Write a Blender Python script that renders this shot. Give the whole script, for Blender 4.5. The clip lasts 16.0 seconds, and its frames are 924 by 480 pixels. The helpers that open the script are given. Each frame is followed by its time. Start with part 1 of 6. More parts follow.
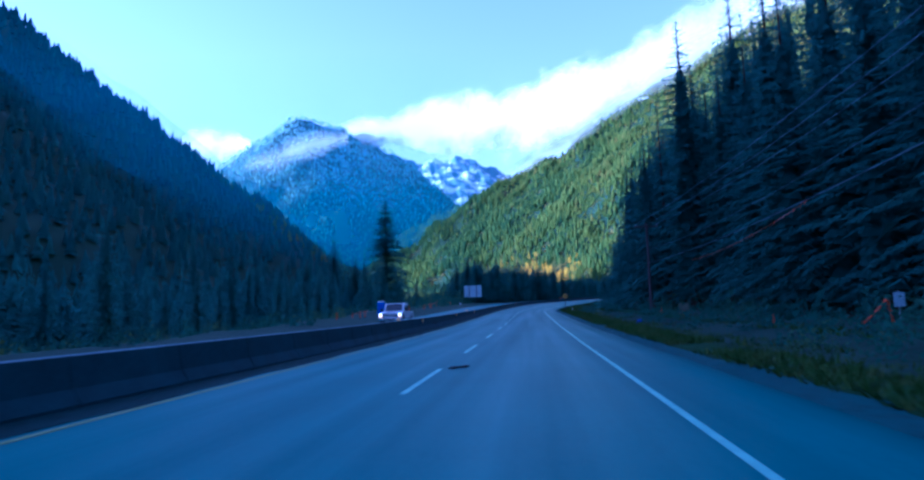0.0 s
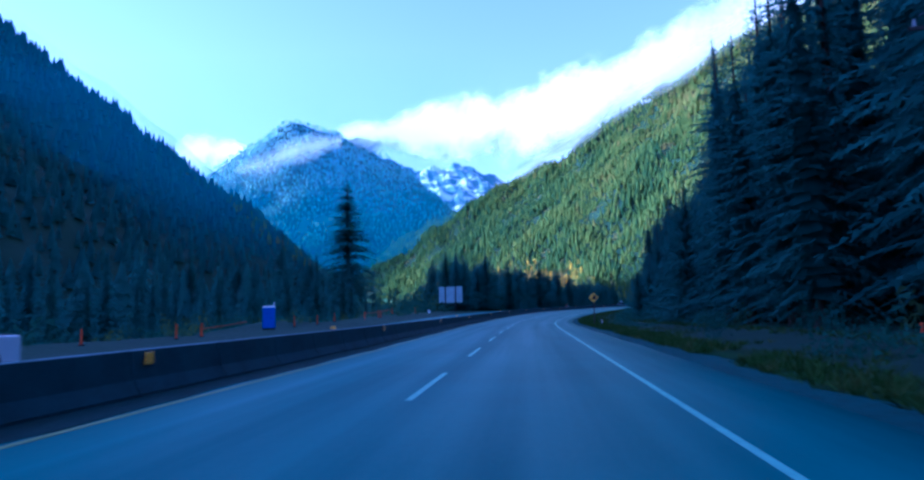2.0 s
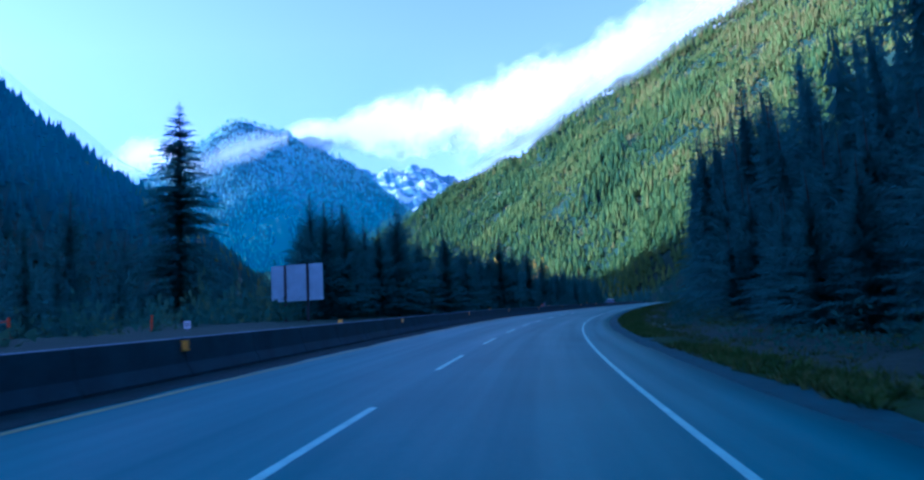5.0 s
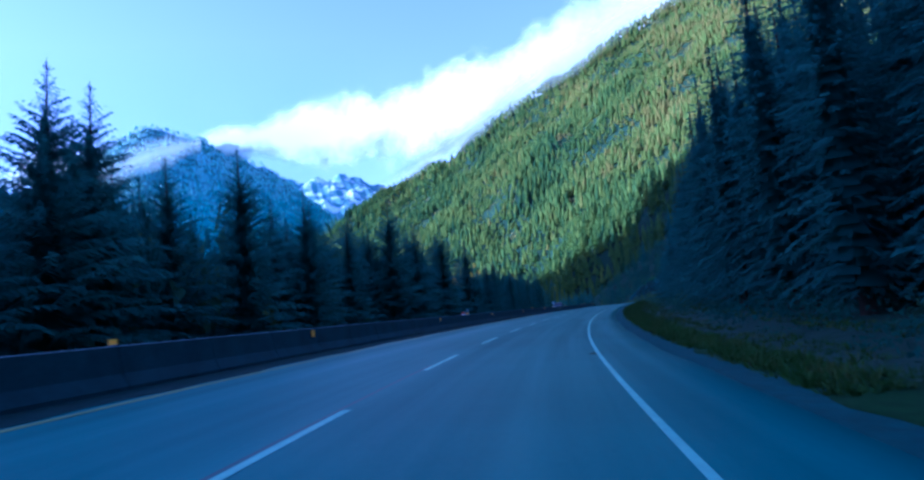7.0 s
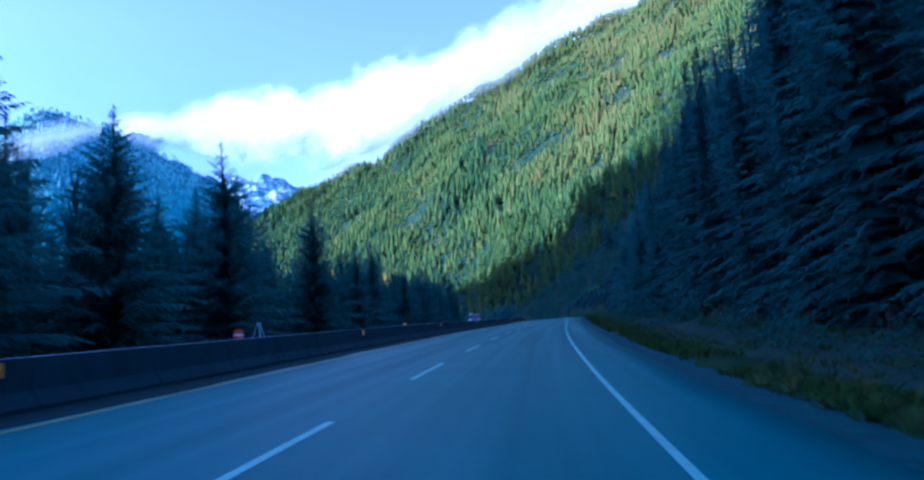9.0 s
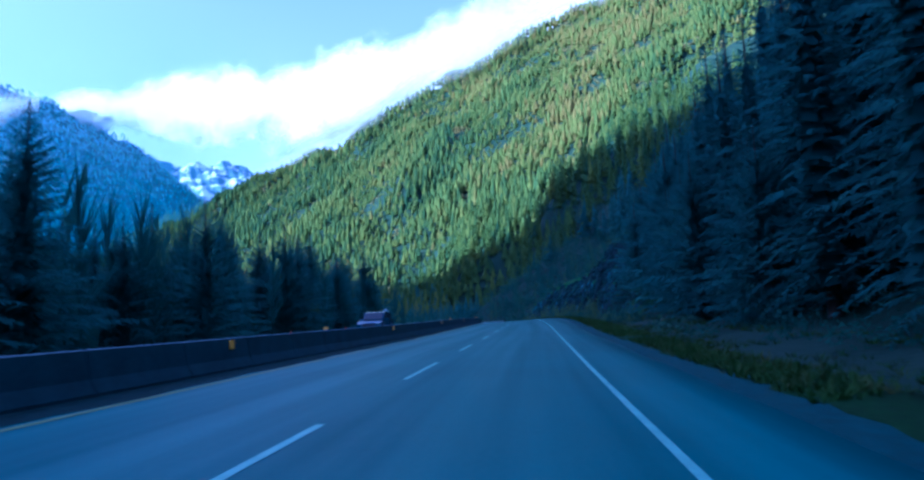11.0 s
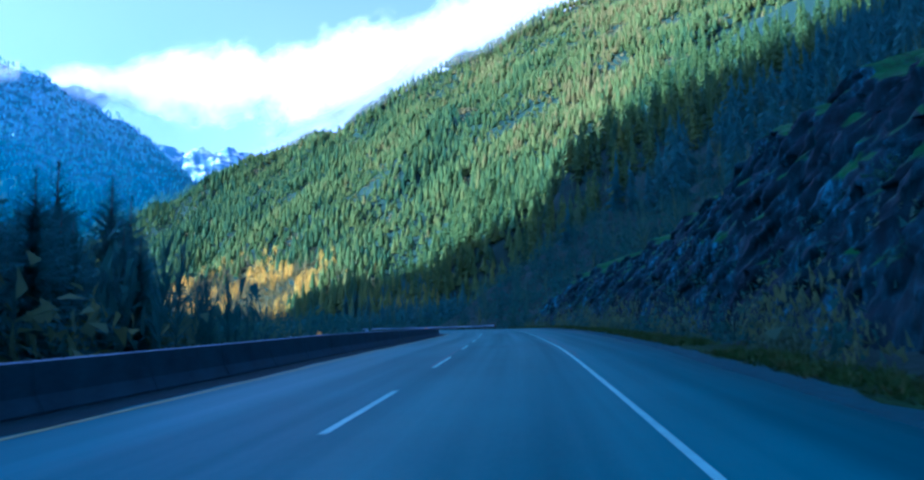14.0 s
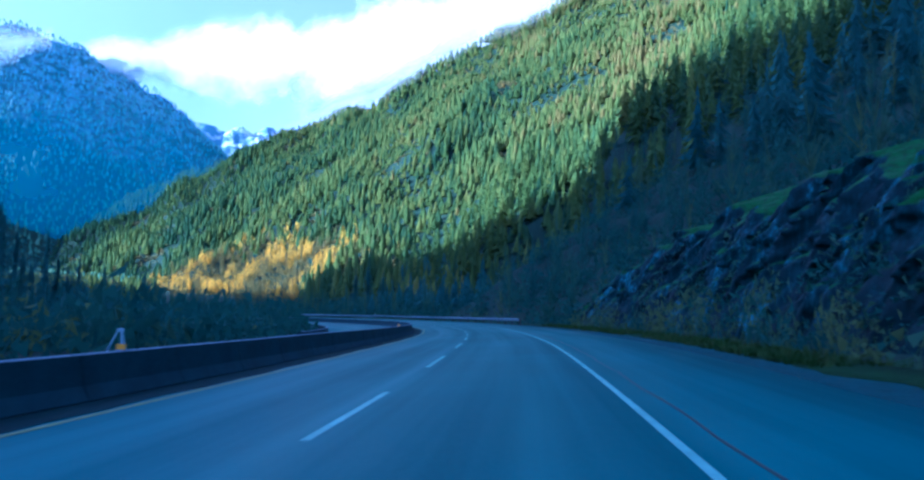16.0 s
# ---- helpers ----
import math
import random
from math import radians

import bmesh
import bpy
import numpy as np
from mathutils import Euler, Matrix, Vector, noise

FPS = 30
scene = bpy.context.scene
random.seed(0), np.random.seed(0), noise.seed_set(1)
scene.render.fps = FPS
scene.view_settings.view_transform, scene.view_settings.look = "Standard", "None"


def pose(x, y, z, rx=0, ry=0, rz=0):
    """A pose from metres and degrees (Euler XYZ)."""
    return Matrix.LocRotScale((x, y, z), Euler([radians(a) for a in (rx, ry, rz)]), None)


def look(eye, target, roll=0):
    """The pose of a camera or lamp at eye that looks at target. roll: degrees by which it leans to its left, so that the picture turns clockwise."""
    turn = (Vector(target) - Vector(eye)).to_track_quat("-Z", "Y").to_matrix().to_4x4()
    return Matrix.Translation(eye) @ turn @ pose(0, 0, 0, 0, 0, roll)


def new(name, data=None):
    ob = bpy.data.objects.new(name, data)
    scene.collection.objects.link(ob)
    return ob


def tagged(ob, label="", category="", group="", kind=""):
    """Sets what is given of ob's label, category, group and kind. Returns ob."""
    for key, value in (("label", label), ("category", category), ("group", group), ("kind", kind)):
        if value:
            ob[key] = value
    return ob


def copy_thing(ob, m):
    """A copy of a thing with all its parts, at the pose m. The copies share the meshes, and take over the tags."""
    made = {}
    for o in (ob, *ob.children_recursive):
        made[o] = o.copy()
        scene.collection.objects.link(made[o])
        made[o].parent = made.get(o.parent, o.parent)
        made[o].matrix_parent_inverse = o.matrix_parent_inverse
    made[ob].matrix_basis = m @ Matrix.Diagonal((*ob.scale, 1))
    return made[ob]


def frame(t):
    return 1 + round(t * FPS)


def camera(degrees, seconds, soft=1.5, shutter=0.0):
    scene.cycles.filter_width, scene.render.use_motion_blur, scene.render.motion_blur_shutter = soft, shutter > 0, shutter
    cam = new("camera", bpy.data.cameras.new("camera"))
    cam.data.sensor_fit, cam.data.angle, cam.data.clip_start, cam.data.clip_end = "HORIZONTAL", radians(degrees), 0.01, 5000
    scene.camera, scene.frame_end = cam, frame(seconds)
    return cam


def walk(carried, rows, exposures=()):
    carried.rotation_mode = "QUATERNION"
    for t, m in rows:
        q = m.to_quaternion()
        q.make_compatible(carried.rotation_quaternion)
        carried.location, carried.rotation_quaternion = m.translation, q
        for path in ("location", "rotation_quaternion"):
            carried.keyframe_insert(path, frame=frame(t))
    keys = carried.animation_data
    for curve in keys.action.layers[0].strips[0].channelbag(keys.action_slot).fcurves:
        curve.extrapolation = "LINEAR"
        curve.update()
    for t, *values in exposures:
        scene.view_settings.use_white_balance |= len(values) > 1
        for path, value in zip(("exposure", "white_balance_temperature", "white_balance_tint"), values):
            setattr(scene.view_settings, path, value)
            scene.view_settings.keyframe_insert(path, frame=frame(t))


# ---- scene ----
cam = camera(70.5, 16.0, soft=2.5, shutter=0.15)
# seconds, eye x, y, z, heading to the right, upward tilt, lean to the right
ROWS = [
    (0.0, 0.00, 0.00, 1.271, 0.66, 5.72, 1.94),
    (0.5, 1.32, 11.63, 1.183, 0.82, 5.92, 1.75),
    (1.0, 2.64, 23.25, 1.106, 0.91, 6.08, 1.66),
    (1.5, 3.98, 34.87, 1.057, 0.94, 6.19, 1.84),
    (2.0, 5.31, 46.50, 1.041, 0.78, 6.51, 1.70),
    (2.5, 6.61, 58.13, 1.084, 0.62, 6.57, 1.52),
    (3.0, 7.93, 69.75, 1.117, 0.80, 6.67, 1.56),
    (3.5, 9.32, 81.37, 1.166, 1.19, 6.79, 1.88),
    (4.0, 10.83, 92.97, 1.205, 2.01, 6.68, 2.24),
    (4.5, 12.58, 104.54, 1.217, 2.93, 6.66, 2.66),
    (5.0, 14.56, 116.07, 1.269, 4.04, 6.76, 3.13),
    (5.5, 16.80, 127.56, 1.343, 5.31, 6.92, 3.65),
    (6.0, 19.30, 138.98, 1.430, 6.68, 7.07, 4.23),
    (6.5, 22.09, 150.34, 1.542, 8.14, 7.19, 4.86),
    (7.0, 25.15, 161.63, 1.663, 9.70, 7.21, 5.30),
    (7.5, 28.54, 172.83, 1.843, 11.48, 7.28, 5.25),
    (8.0, 32.26, 183.92, 1.992, 13.23, 7.25, 4.57),
    (8.5, 36.30, 194.91, 2.152, 14.86, 7.38, 4.06),
    (9.0, 40.62, 205.78, 2.318, 16.30, 7.58, 3.79),
    (9.5, 45.10, 216.58, 2.481, 17.49, 7.56, 3.40),
    (10.0, 49.76, 227.32, 2.668, 18.38, 7.43, 3.07),
    (10.5, 54.55, 237.99, 2.845, 19.00, 7.26, 2.76),
    (11.0, 59.44, 248.62, 3.013, 19.41, 7.12, 2.50),
    (11.5, 64.42, 259.21, 3.167, 19.66, 7.07, 2.29),
    (12.0, 69.48, 269.76, 3.292, 19.69, 7.15, 2.18),
    (12.5, 74.53, 280.31, 3.423, 19.73, 7.09, 1.51),
    (13.0, 79.56, 290.88, 3.595, 19.55, 7.18, 1.37),
    (13.5, 84.55, 301.46, 3.780, 19.26, 7.03, 1.36),
    (14.0, 89.47, 312.07, 3.921, 18.89, 6.91, 0.59),
    (14.5, 94.29, 322.73, 4.024, 18.42, 6.48, 0.21),
    (15.0, 98.99, 333.45, 4.077, 17.72, 6.38, -0.36),
    (15.5, 103.52, 344.24, 4.078, 16.84, 6.01, -0.90),
    (16.0, 107.86, 355.10, 4.033, 15.79, 5.78, -1.42),
]
walk(cam, [(t, pose(x, y, z, 90 + up, lean, -turn)) for t, x, y, z, turn, up, lean in ROWS],
     exposures=[(0.0, 1.62, 3330, 20), (4.0, 1.60, 3350, 20), (6.5, 1.52, 3370, 18), (9.0, 1.64, 3370, 18), (12.0, 1.74, 3370, 18), (16.0, 1.82, 3390, 17)])

# ---- sky and sun ----
SUN_EL, SUN_AZ = radians(19), radians(-83)      # azimuth from +y, clockwise seen from above
sun_way = Vector((math.sin(SUN_AZ) * math.cos(SUN_EL), math.cos(SUN_AZ) * math.cos(SUN_EL), math.sin(SUN_EL)))
world = bpy.data.worlds.new("sky")
scene.world = world
world.use_nodes = True
wn = world.node_tree.nodes
wl = world.node_tree.links
sky = wn.new("ShaderNodeTexSky")
sky.sky_type = "NISHITA"
sky.sun_disc = False
sky.sun_elevation = SUN_EL
sky.sun_rotation = SUN_AZ
sky.air_density = 1.0
sky.dust_density = 0.35
sky.ozone_density = 2.2
wn["Background"].inputs["Strength"].default_value = 0.132
pale = wn.new("ShaderNodeHueSaturation")              # thin high haze pales the blue
pale.inputs["Saturation"].default_value = 0.64
wl.new(sky.outputs[0], pale.inputs["Color"])
veil = wn.new("ShaderNodeMix")                          # thin cirrus whitens the blue
veil.data_type, veil.blend_type = "RGBA", "MULTIPLY"
veil.inputs[0].default_value = 1.0
veil.inputs[7].default_value = (1.02, 0.755, 0.725, 1.0)
wl.new(pale.outputs[0], veil.inputs[6])
wl.new(veil.outputs[2], wn["Background"].inputs["Color"])
sun = new("sun", bpy.data.lights.new("sun", "SUN"))
sun.data.energy, sun.data.angle, sun.data.color = 5.0, radians(0.55), (1.0, 0.80, 0.52)
sun.matrix_world = look(sun_way * 100, (0, 0, 0))

# ---- materials ----
def material(name, rough=0.8, metal=0.0, spec=0.5):
    m = bpy.data.materials.new(name)
    m.use_nodes = True
    b = m.node_tree.nodes["Principled BSDF"]
    b.inputs["Roughness"].default_value = rough
    b.inputs["Metallic"].default_value = metal
    b.inputs["Specular IOR Level"].default_value = spec
    return m, m.node_tree.nodes, m.node_tree.links, b


def noise_tex(n, l, scale, detail=4.0, rough=0.6, coords=None):
    t = n.new("ShaderNodeTexNoise")
    t.inputs["Scale"].default_value = scale
    t.inputs["Detail"].default_value = detail
    t.inputs["Roughness"].default_value = rough
    if coords is None:
        coords = n.new("ShaderNodeNewGeometry").outputs["Position"]
    l.new(coords, t.inputs["Vector"])
    return t.outputs["Fac"]


def ramp(n, l, fac, stops):
    r = n.new("ShaderNodeValToRGB")
    while len(r.color_ramp.elements) < len(stops):
        r.color_ramp.elements.new(0.5)
    for e, (p, c) in zip(r.color_ramp.elements, stops):
        e.position = p
        e.color = (*c, 1.0) if len(c) == 3 else c
    l.new(fac, r.inputs[0])
    return r.outputs["Color"]


def blend(n, l, fac, a, b, mode="MIX"):
    x = n.new("ShaderNodeMix")
    x.data_type, x.blend_type = "RGBA", mode
    for sock, v in ((x.inputs[0], fac), (x.inputs[6], a), (x.inputs[7], b)):
        if isinstance(v, (int, float)):
            sock.default_value = v
        elif isinstance(v, tuple):
            sock.default_value = (*v, 1.0)
        else:
            l.new(v, sock)
    return x.outputs[2]


def maths(n, l, op, a, b=0.0, c=0.0, clamp=False):
    x = n.new("ShaderNodeMath")
    x.operation, x.use_clamp = op, clamp
    for sock, v in zip(x.inputs, (a, b, c)):
        if isinstance(v, (int, float)):
            sock.default_value = v
        else:
            l.new(v, sock)
    return x.outputs[0]


def bump(n, l, b, height, strength, dist):
    k = n.new("ShaderNodeBump")
    k.inputs["Strength"].default_value = strength
    k.inputs["Distance"].default_value = dist
    l.new(height, k.inputs["Height"])
    l.new(k.outputs[0], b.inputs["Normal"])


def plain(name, c1, c2, scale=8.0, rough=0.7, metal=0.0, spec=0.4, relief=0.2, dist=0.01):
    """A surface that wanders between two colours at two scales."""
    m, n, l, b = material(name, rough, metal, spec)
    a = noise_tex(n, l, scale, 5)
    g = noise_tex(n, l, scale * 9, 3)
    f = maths(n, l, "MULTIPLY_ADD", g, 0.4, maths(n, l, "MULTIPLY", a, 0.8))
    l.new(ramp(n, l, f, [(0.3, c1), (0.8, c2)]), b.inputs["Base Color"])
    if relief:
        bump(n, l, b, g, relief, dist)
    return m


def asphalt_mat(name, c1, c2):
    m, n, l, b = material(name, 0.6, 0.0, 0.04)
    uv = n.new("ShaderNodeUVMap").outputs[0]          # x: across in metres, y: along in metres
    sep = n.new("ShaderNodeSeparateXYZ")
    l.new(uv, sep.inputs[0])
    st = n.new("ShaderNodeMapping")
    st.inputs["Scale"].default_value = (1.0, 0.02, 1.0)
    l.new(uv, st.inputs[0])
    streak = noise_tex(n, l, 1.1, 3, 0.5, st.outputs[0])
    patch = noise_tex(n, l, 0.18, 4)
    grain = noise_tex(n, l, 55.0, 3)
    stone = noise_tex(n, l, 14.0, 3, 0.7)
    grain = maths(n, l, "MULTIPLY_ADD", stone, 0.5, maths(n, l, "MULTIPLY", grain, 0.5))
    f = maths(n, l, "MULTIPLY_ADD", streak, 0.5, maths(n, l, "MULTIPLY_ADD", patch, 0.28, maths(n, l, "MULTIPLY", grain, 0.36)))
    l.new(ramp(n, l, f, [(0.42, c1), (0.74, c2)]), b.inputs["Base Color"])
    rr = maths(n, l, "MULTIPLY_ADD", streak, -0.25, 0.62)
    l.new(rr, b.inputs["Roughness"])
    bump(n, l, b, grain, 0.35, 0.006)
    return m


def foliage_mat(name, stops, rough=0.85, frost=False, trans=0.0, soft=0.0):
    m, n, l, b = material(name, rough, 0.0, 0.08)
    if soft:                                          # needles point every way: a spray shades less sharply than a flat blade
        way = blend(n, l, soft, n.new("ShaderNodeNewGeometry").outputs["Normal"], (0.0, 0.0, 1.0))
        l.new(way, b.inputs["Normal"])
    at = n.new("ShaderNodeAttribute")
    at.attribute_name = "tint"
    g = noise_tex(n, l, 0.9, 3)
    f = maths(n, l, "MULTIPLY_ADD", g, 0.35, maths(n, l, "MULTIPLY", at.outputs["Fac"], 0.8))
    col = ramp(n, l, f, stops)
    if frost:
        geo = n.new("ShaderNodeNewGeometry")
        sep = n.new("ShaderNodeSeparateXYZ")
        l.new(geo.outputs["Position"], sep.inputs[0])
        w = noise_tex(n, l, 0.006, 4)
        h = maths(n, l, "MULTIPLY_ADD", w, 220.0, maths(n, l, "SUBTRACT", sep.outputs[2], 110.0))
        k = maths(n, l, "DIVIDE", maths(n, l, "SUBTRACT", h, 165.0), 260.0, clamp=True)
        k = maths(n, l, "MULTIPLY", k, maths(n, l, "MULTIPLY_ADD", at.outputs["Fac"], 1.4, -0.05, True), clamp=True)
        col = blend(n, l, k, col, (0.42, 0.61, 0.62))
    l.new(col, b.inputs["Base Color"])
    if trans:                                         # thin leaves let some light through
        tr = n.new("ShaderNodeBsdfTranslucent")
        l.new(col, tr.inputs[0])
        mx = n.new("ShaderNodeMixShader")
        mx.inputs[0].default_value = trans
        l.new(b.outputs[0], mx.inputs[1])
        l.new(tr.outputs[0], mx.inputs[2])
        l.new(mx.outputs[0], n["Material Output"].inputs[0])
    return m


def terrain_mat():
    m, n, l, b = material("hillside_ground", 0.9, 0.0, 0.15)
    geo = n.new("ShaderNodeNewGeometry")
    sep = n.new("ShaderNodeSeparateXYZ")
    l.new(geo.outputs["Position"], sep.inputs[0])
    a = noise_tex(n, l, 0.05, 6)
    g = noise_tex(n, l, 1.5, 4)
    f = maths(n, l, "MULTIPLY_ADD", g, 0.4, maths(n, l, "MULTIPLY", a, 0.7))
    col = ramp(n, l, f, [(0.35, (0.016, 0.034, 0.018)), (0.55, (0.026, 0.050, 0.027)), (0.78, (0.044, 0.066, 0.034))])
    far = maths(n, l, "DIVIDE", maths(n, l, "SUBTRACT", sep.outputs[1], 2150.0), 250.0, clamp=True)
    w = noise_tex(n, l, 0.004, 5, 0.65)
    h = maths(n, l, "MULTIPLY_ADD", w, 520.0, maths(n, l, "SUBTRACT", sep.outputs[2], 260.0))
    snow = maths(n, l, "MULTIPLY", far, maths(n, l, "DIVIDE", maths(n, l, "SUBTRACT", h, 330.0), 130.0, clamp=True), clamp=True)
    rock = noise_tex(n, l, 0.011, 7, 0.75)
    peak = maths(n, l, "DIVIDE", maths(n, l, "SUBTRACT", sep.outputs[1], 1450.0), 150.0, clamp=True)
    rime = maths(n, l, "MULTIPLY", peak, maths(n, l, "DIVIDE", maths(n, l, "SUBTRACT", h, 220.0), 240.0, clamp=True), clamp=True)
    fleck = maths(n, l, "DIVIDE", maths(n, l, "SUBTRACT", noise_tex(n, l, 0.07, 5, 0.7), 0.44), 0.16, clamp=True)
    col = blend(n, l, maths(n, l, "MULTIPLY", rime, fleck), col, (0.33, 0.46, 0.48))
    snow = maths(n, l, "MULTIPLY", snow, maths(n, l, "DIVIDE", maths(n, l, "SUBTRACT", rock, 0.50), 0.07, clamp=True), clamp=True)
    # distant bare rock, its colour lightened towards the blue of haze
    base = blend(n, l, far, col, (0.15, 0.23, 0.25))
    l.new(blend(n, l, snow, base, (0.82, 0.85, 0.88)), b.inputs["Base Color"])
    bump(n, l, b, g, 0.5, 0.3)
    return m


def rock_mat():
    m, n, l, b = material("wet_rock", 0.8, 0.0, 0.15)
    mp = n.new("ShaderNodeMapping")
    mp.inputs["Rotation"].default_value = (0.25, 0.3, 0.2)
    mp.inputs["Scale"].default_value = (1.0, 1.0, 0.22)
    l.new(n.new("ShaderNodeNewGeometry").outputs["Position"], mp.inputs[0])
    a = noise_tex(n, l, 0.35, 8, 0.65, mp.outputs[0])
    g = noise_tex(n, l, 3.0, 6, 0.7, mp.outputs[0])
    f = maths(n, l, "MULTIPLY_ADD", g, 0.5, maths(n, l, "MULTIPLY", a, 0.6))
    rock = ramp(n, l, f, [(0.40, (0.004, 0.012, 0.010)), (0.53, (0.009, 0.028, 0.024)), (0.60, (0.024, 0.060, 0.054)), (0.69, (0.13, 0.27, 0.26))])
    nz = n.new("ShaderNodeSeparateXYZ")
    l.new(n.new("ShaderNodeNewGeometry").outputs["Normal"], nz.inputs[0])
    mo = maths(n, l, "MULTIPLY_ADD", noise_tex(n, l, 0.5, 5), 0.9, nz.outputs[2])
    mo = maths(n, l, "DIVIDE", maths(n, l, "SUBTRACT", mo, 1.07), 0.14, clamp=True)
    moss = ramp(n, l, g, [(0.35, (0.020, 0.06, 0.010)), (0.7, (0.055, 0.16, 0.02))])
    l.new(blend(n, l, mo, rock, moss), b.inputs["Base Color"])
    l.new(maths(n, l, "MULTIPLY_ADD", a, 0.5, 0.5), b.inputs["Roughness"])
    bump(n, l, b, f, 1.0, 0.09)
    return m


def cloud_mat(normal):
    m = bpy.data.materials.new("cloud")
    m.use_nodes = True
    n, l = m.node_tree.nodes, m.node_tree.links
    n.clear()
    out = n.new("ShaderNodeOutputMaterial")
    uv = n.new("ShaderNodeUVMap").outputs[0]
    sep = n.new("ShaderNodeSeparateXYZ")
    l.new(uv, sep.inputs[0])
    big = noise_tex(n, l, 0.0045, 7, 0.62)
    fine = noise_tex(n, l, 0.016, 6, 0.65)
    f = maths(n, l, "MULTIPLY_ADD", fine, 0.45, maths(n, l, "MULTIPLY", big, 0.75))
    # v runs -1 (lower edge) .. 1 (upper edge); the y of the map holds the fade towards the tips
    v = maths(n, l, "ABSOLUTE", sep.outputs[0])
    body = maths(n, l, "SUBTRACT", 1.25, maths(n, l, "MULTIPLY", v, 1.45))
    d = maths(n, l, "ADD", body, maths(n, l, "MULTIPLY_ADD", f, 2.6, -1.75))
    d = maths(n, l, "MULTIPLY", maths(n, l, "MULTIPLY", d, 1.35), sep.outputs[1], clamp=True)
    edge = maths(n, l, "DIVIDE", maths(n, l, "SUBTRACT", 1.0, v), 0.3, clamp=True)
    d = maths(n, l, "MULTIPLY", d, edge, clamp=True)
    dif = n.new("ShaderNodeBsdfDiffuse")
    dif.inputs[0].default_value = (0.82, 0.82, 0.82, 1)
    tr = n.new("ShaderNodeBsdfTranslucent")
    tr.inputs[0].default_value = (0.82, 0.82, 0.82, 1)
    way = n.new("ShaderNodeCombineXYZ")               # droplets scatter all round: the veil has no facing of its own
    for i in range(3):
        way.inputs[i].default_value = normal[i]
    l.new(way.outputs[0], dif.inputs["Normal"])
    l.new(way.outputs[0], tr.inputs["Normal"])
    mx = n.new("ShaderNodeMixShader")
    mx.inputs[0].default_value = 0.5
    l.new(dif.outputs[0], mx.inputs[1])
    l.new(tr.outputs[0], mx.inputs[2])
    clear = n.new("ShaderNodeBsdfTransparent")
    m2 = n.new("ShaderNodeMixShader")
    l.new(d, m2.inputs[0])
    l.new(clear.outputs[0], m2.inputs[1])
    l.new(mx.outputs[0], m2.inputs[2])
    l.new(m2.outputs[0], out.inputs[0])
    return m


# translucent blue for the added sheets that imitate distance haze
def haze_sheet_mat():
    m = bpy.data.materials.new("haze_sheet")
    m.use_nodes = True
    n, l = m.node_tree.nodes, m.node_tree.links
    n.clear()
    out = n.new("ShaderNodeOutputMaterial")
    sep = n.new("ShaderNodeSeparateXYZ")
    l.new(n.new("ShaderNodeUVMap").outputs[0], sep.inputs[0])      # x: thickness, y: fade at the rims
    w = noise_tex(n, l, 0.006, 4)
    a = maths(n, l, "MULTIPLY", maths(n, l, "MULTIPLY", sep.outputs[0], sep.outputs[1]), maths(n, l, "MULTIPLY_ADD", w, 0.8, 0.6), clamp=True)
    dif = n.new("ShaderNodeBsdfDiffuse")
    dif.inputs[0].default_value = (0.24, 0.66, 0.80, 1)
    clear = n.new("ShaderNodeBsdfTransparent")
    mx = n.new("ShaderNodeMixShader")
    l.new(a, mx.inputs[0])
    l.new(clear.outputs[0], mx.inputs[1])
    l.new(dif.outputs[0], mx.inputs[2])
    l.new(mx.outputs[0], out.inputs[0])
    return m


HAZE_SHEET = haze_sheet_mat()
ASPHALT = asphalt_mat("asphalt", (0.038, 0.110, 0.093), (0.084, 0.212, 0.178))
GRAVEL = plain("gravel", (0.010, 0.034, 0.027), (0.034, 0.092, 0.076), 3.0, 0.9, 0, 0.2, 0.8, 0.03)
WHITE_LINE = plain("white_road_paint", (0.17, 0.35, 0.25), (0.33, 0.60, 0.43), 2.5, 0.6, 0, 0.4, 0.3, 0.004)
YELLOW_LINE = plain("yellow_road_paint", (0.095, 0.132, 0.022), (0.19, 0.255, 0.042), 2.5, 0.6, 0, 0.4, 0.3, 0.004)
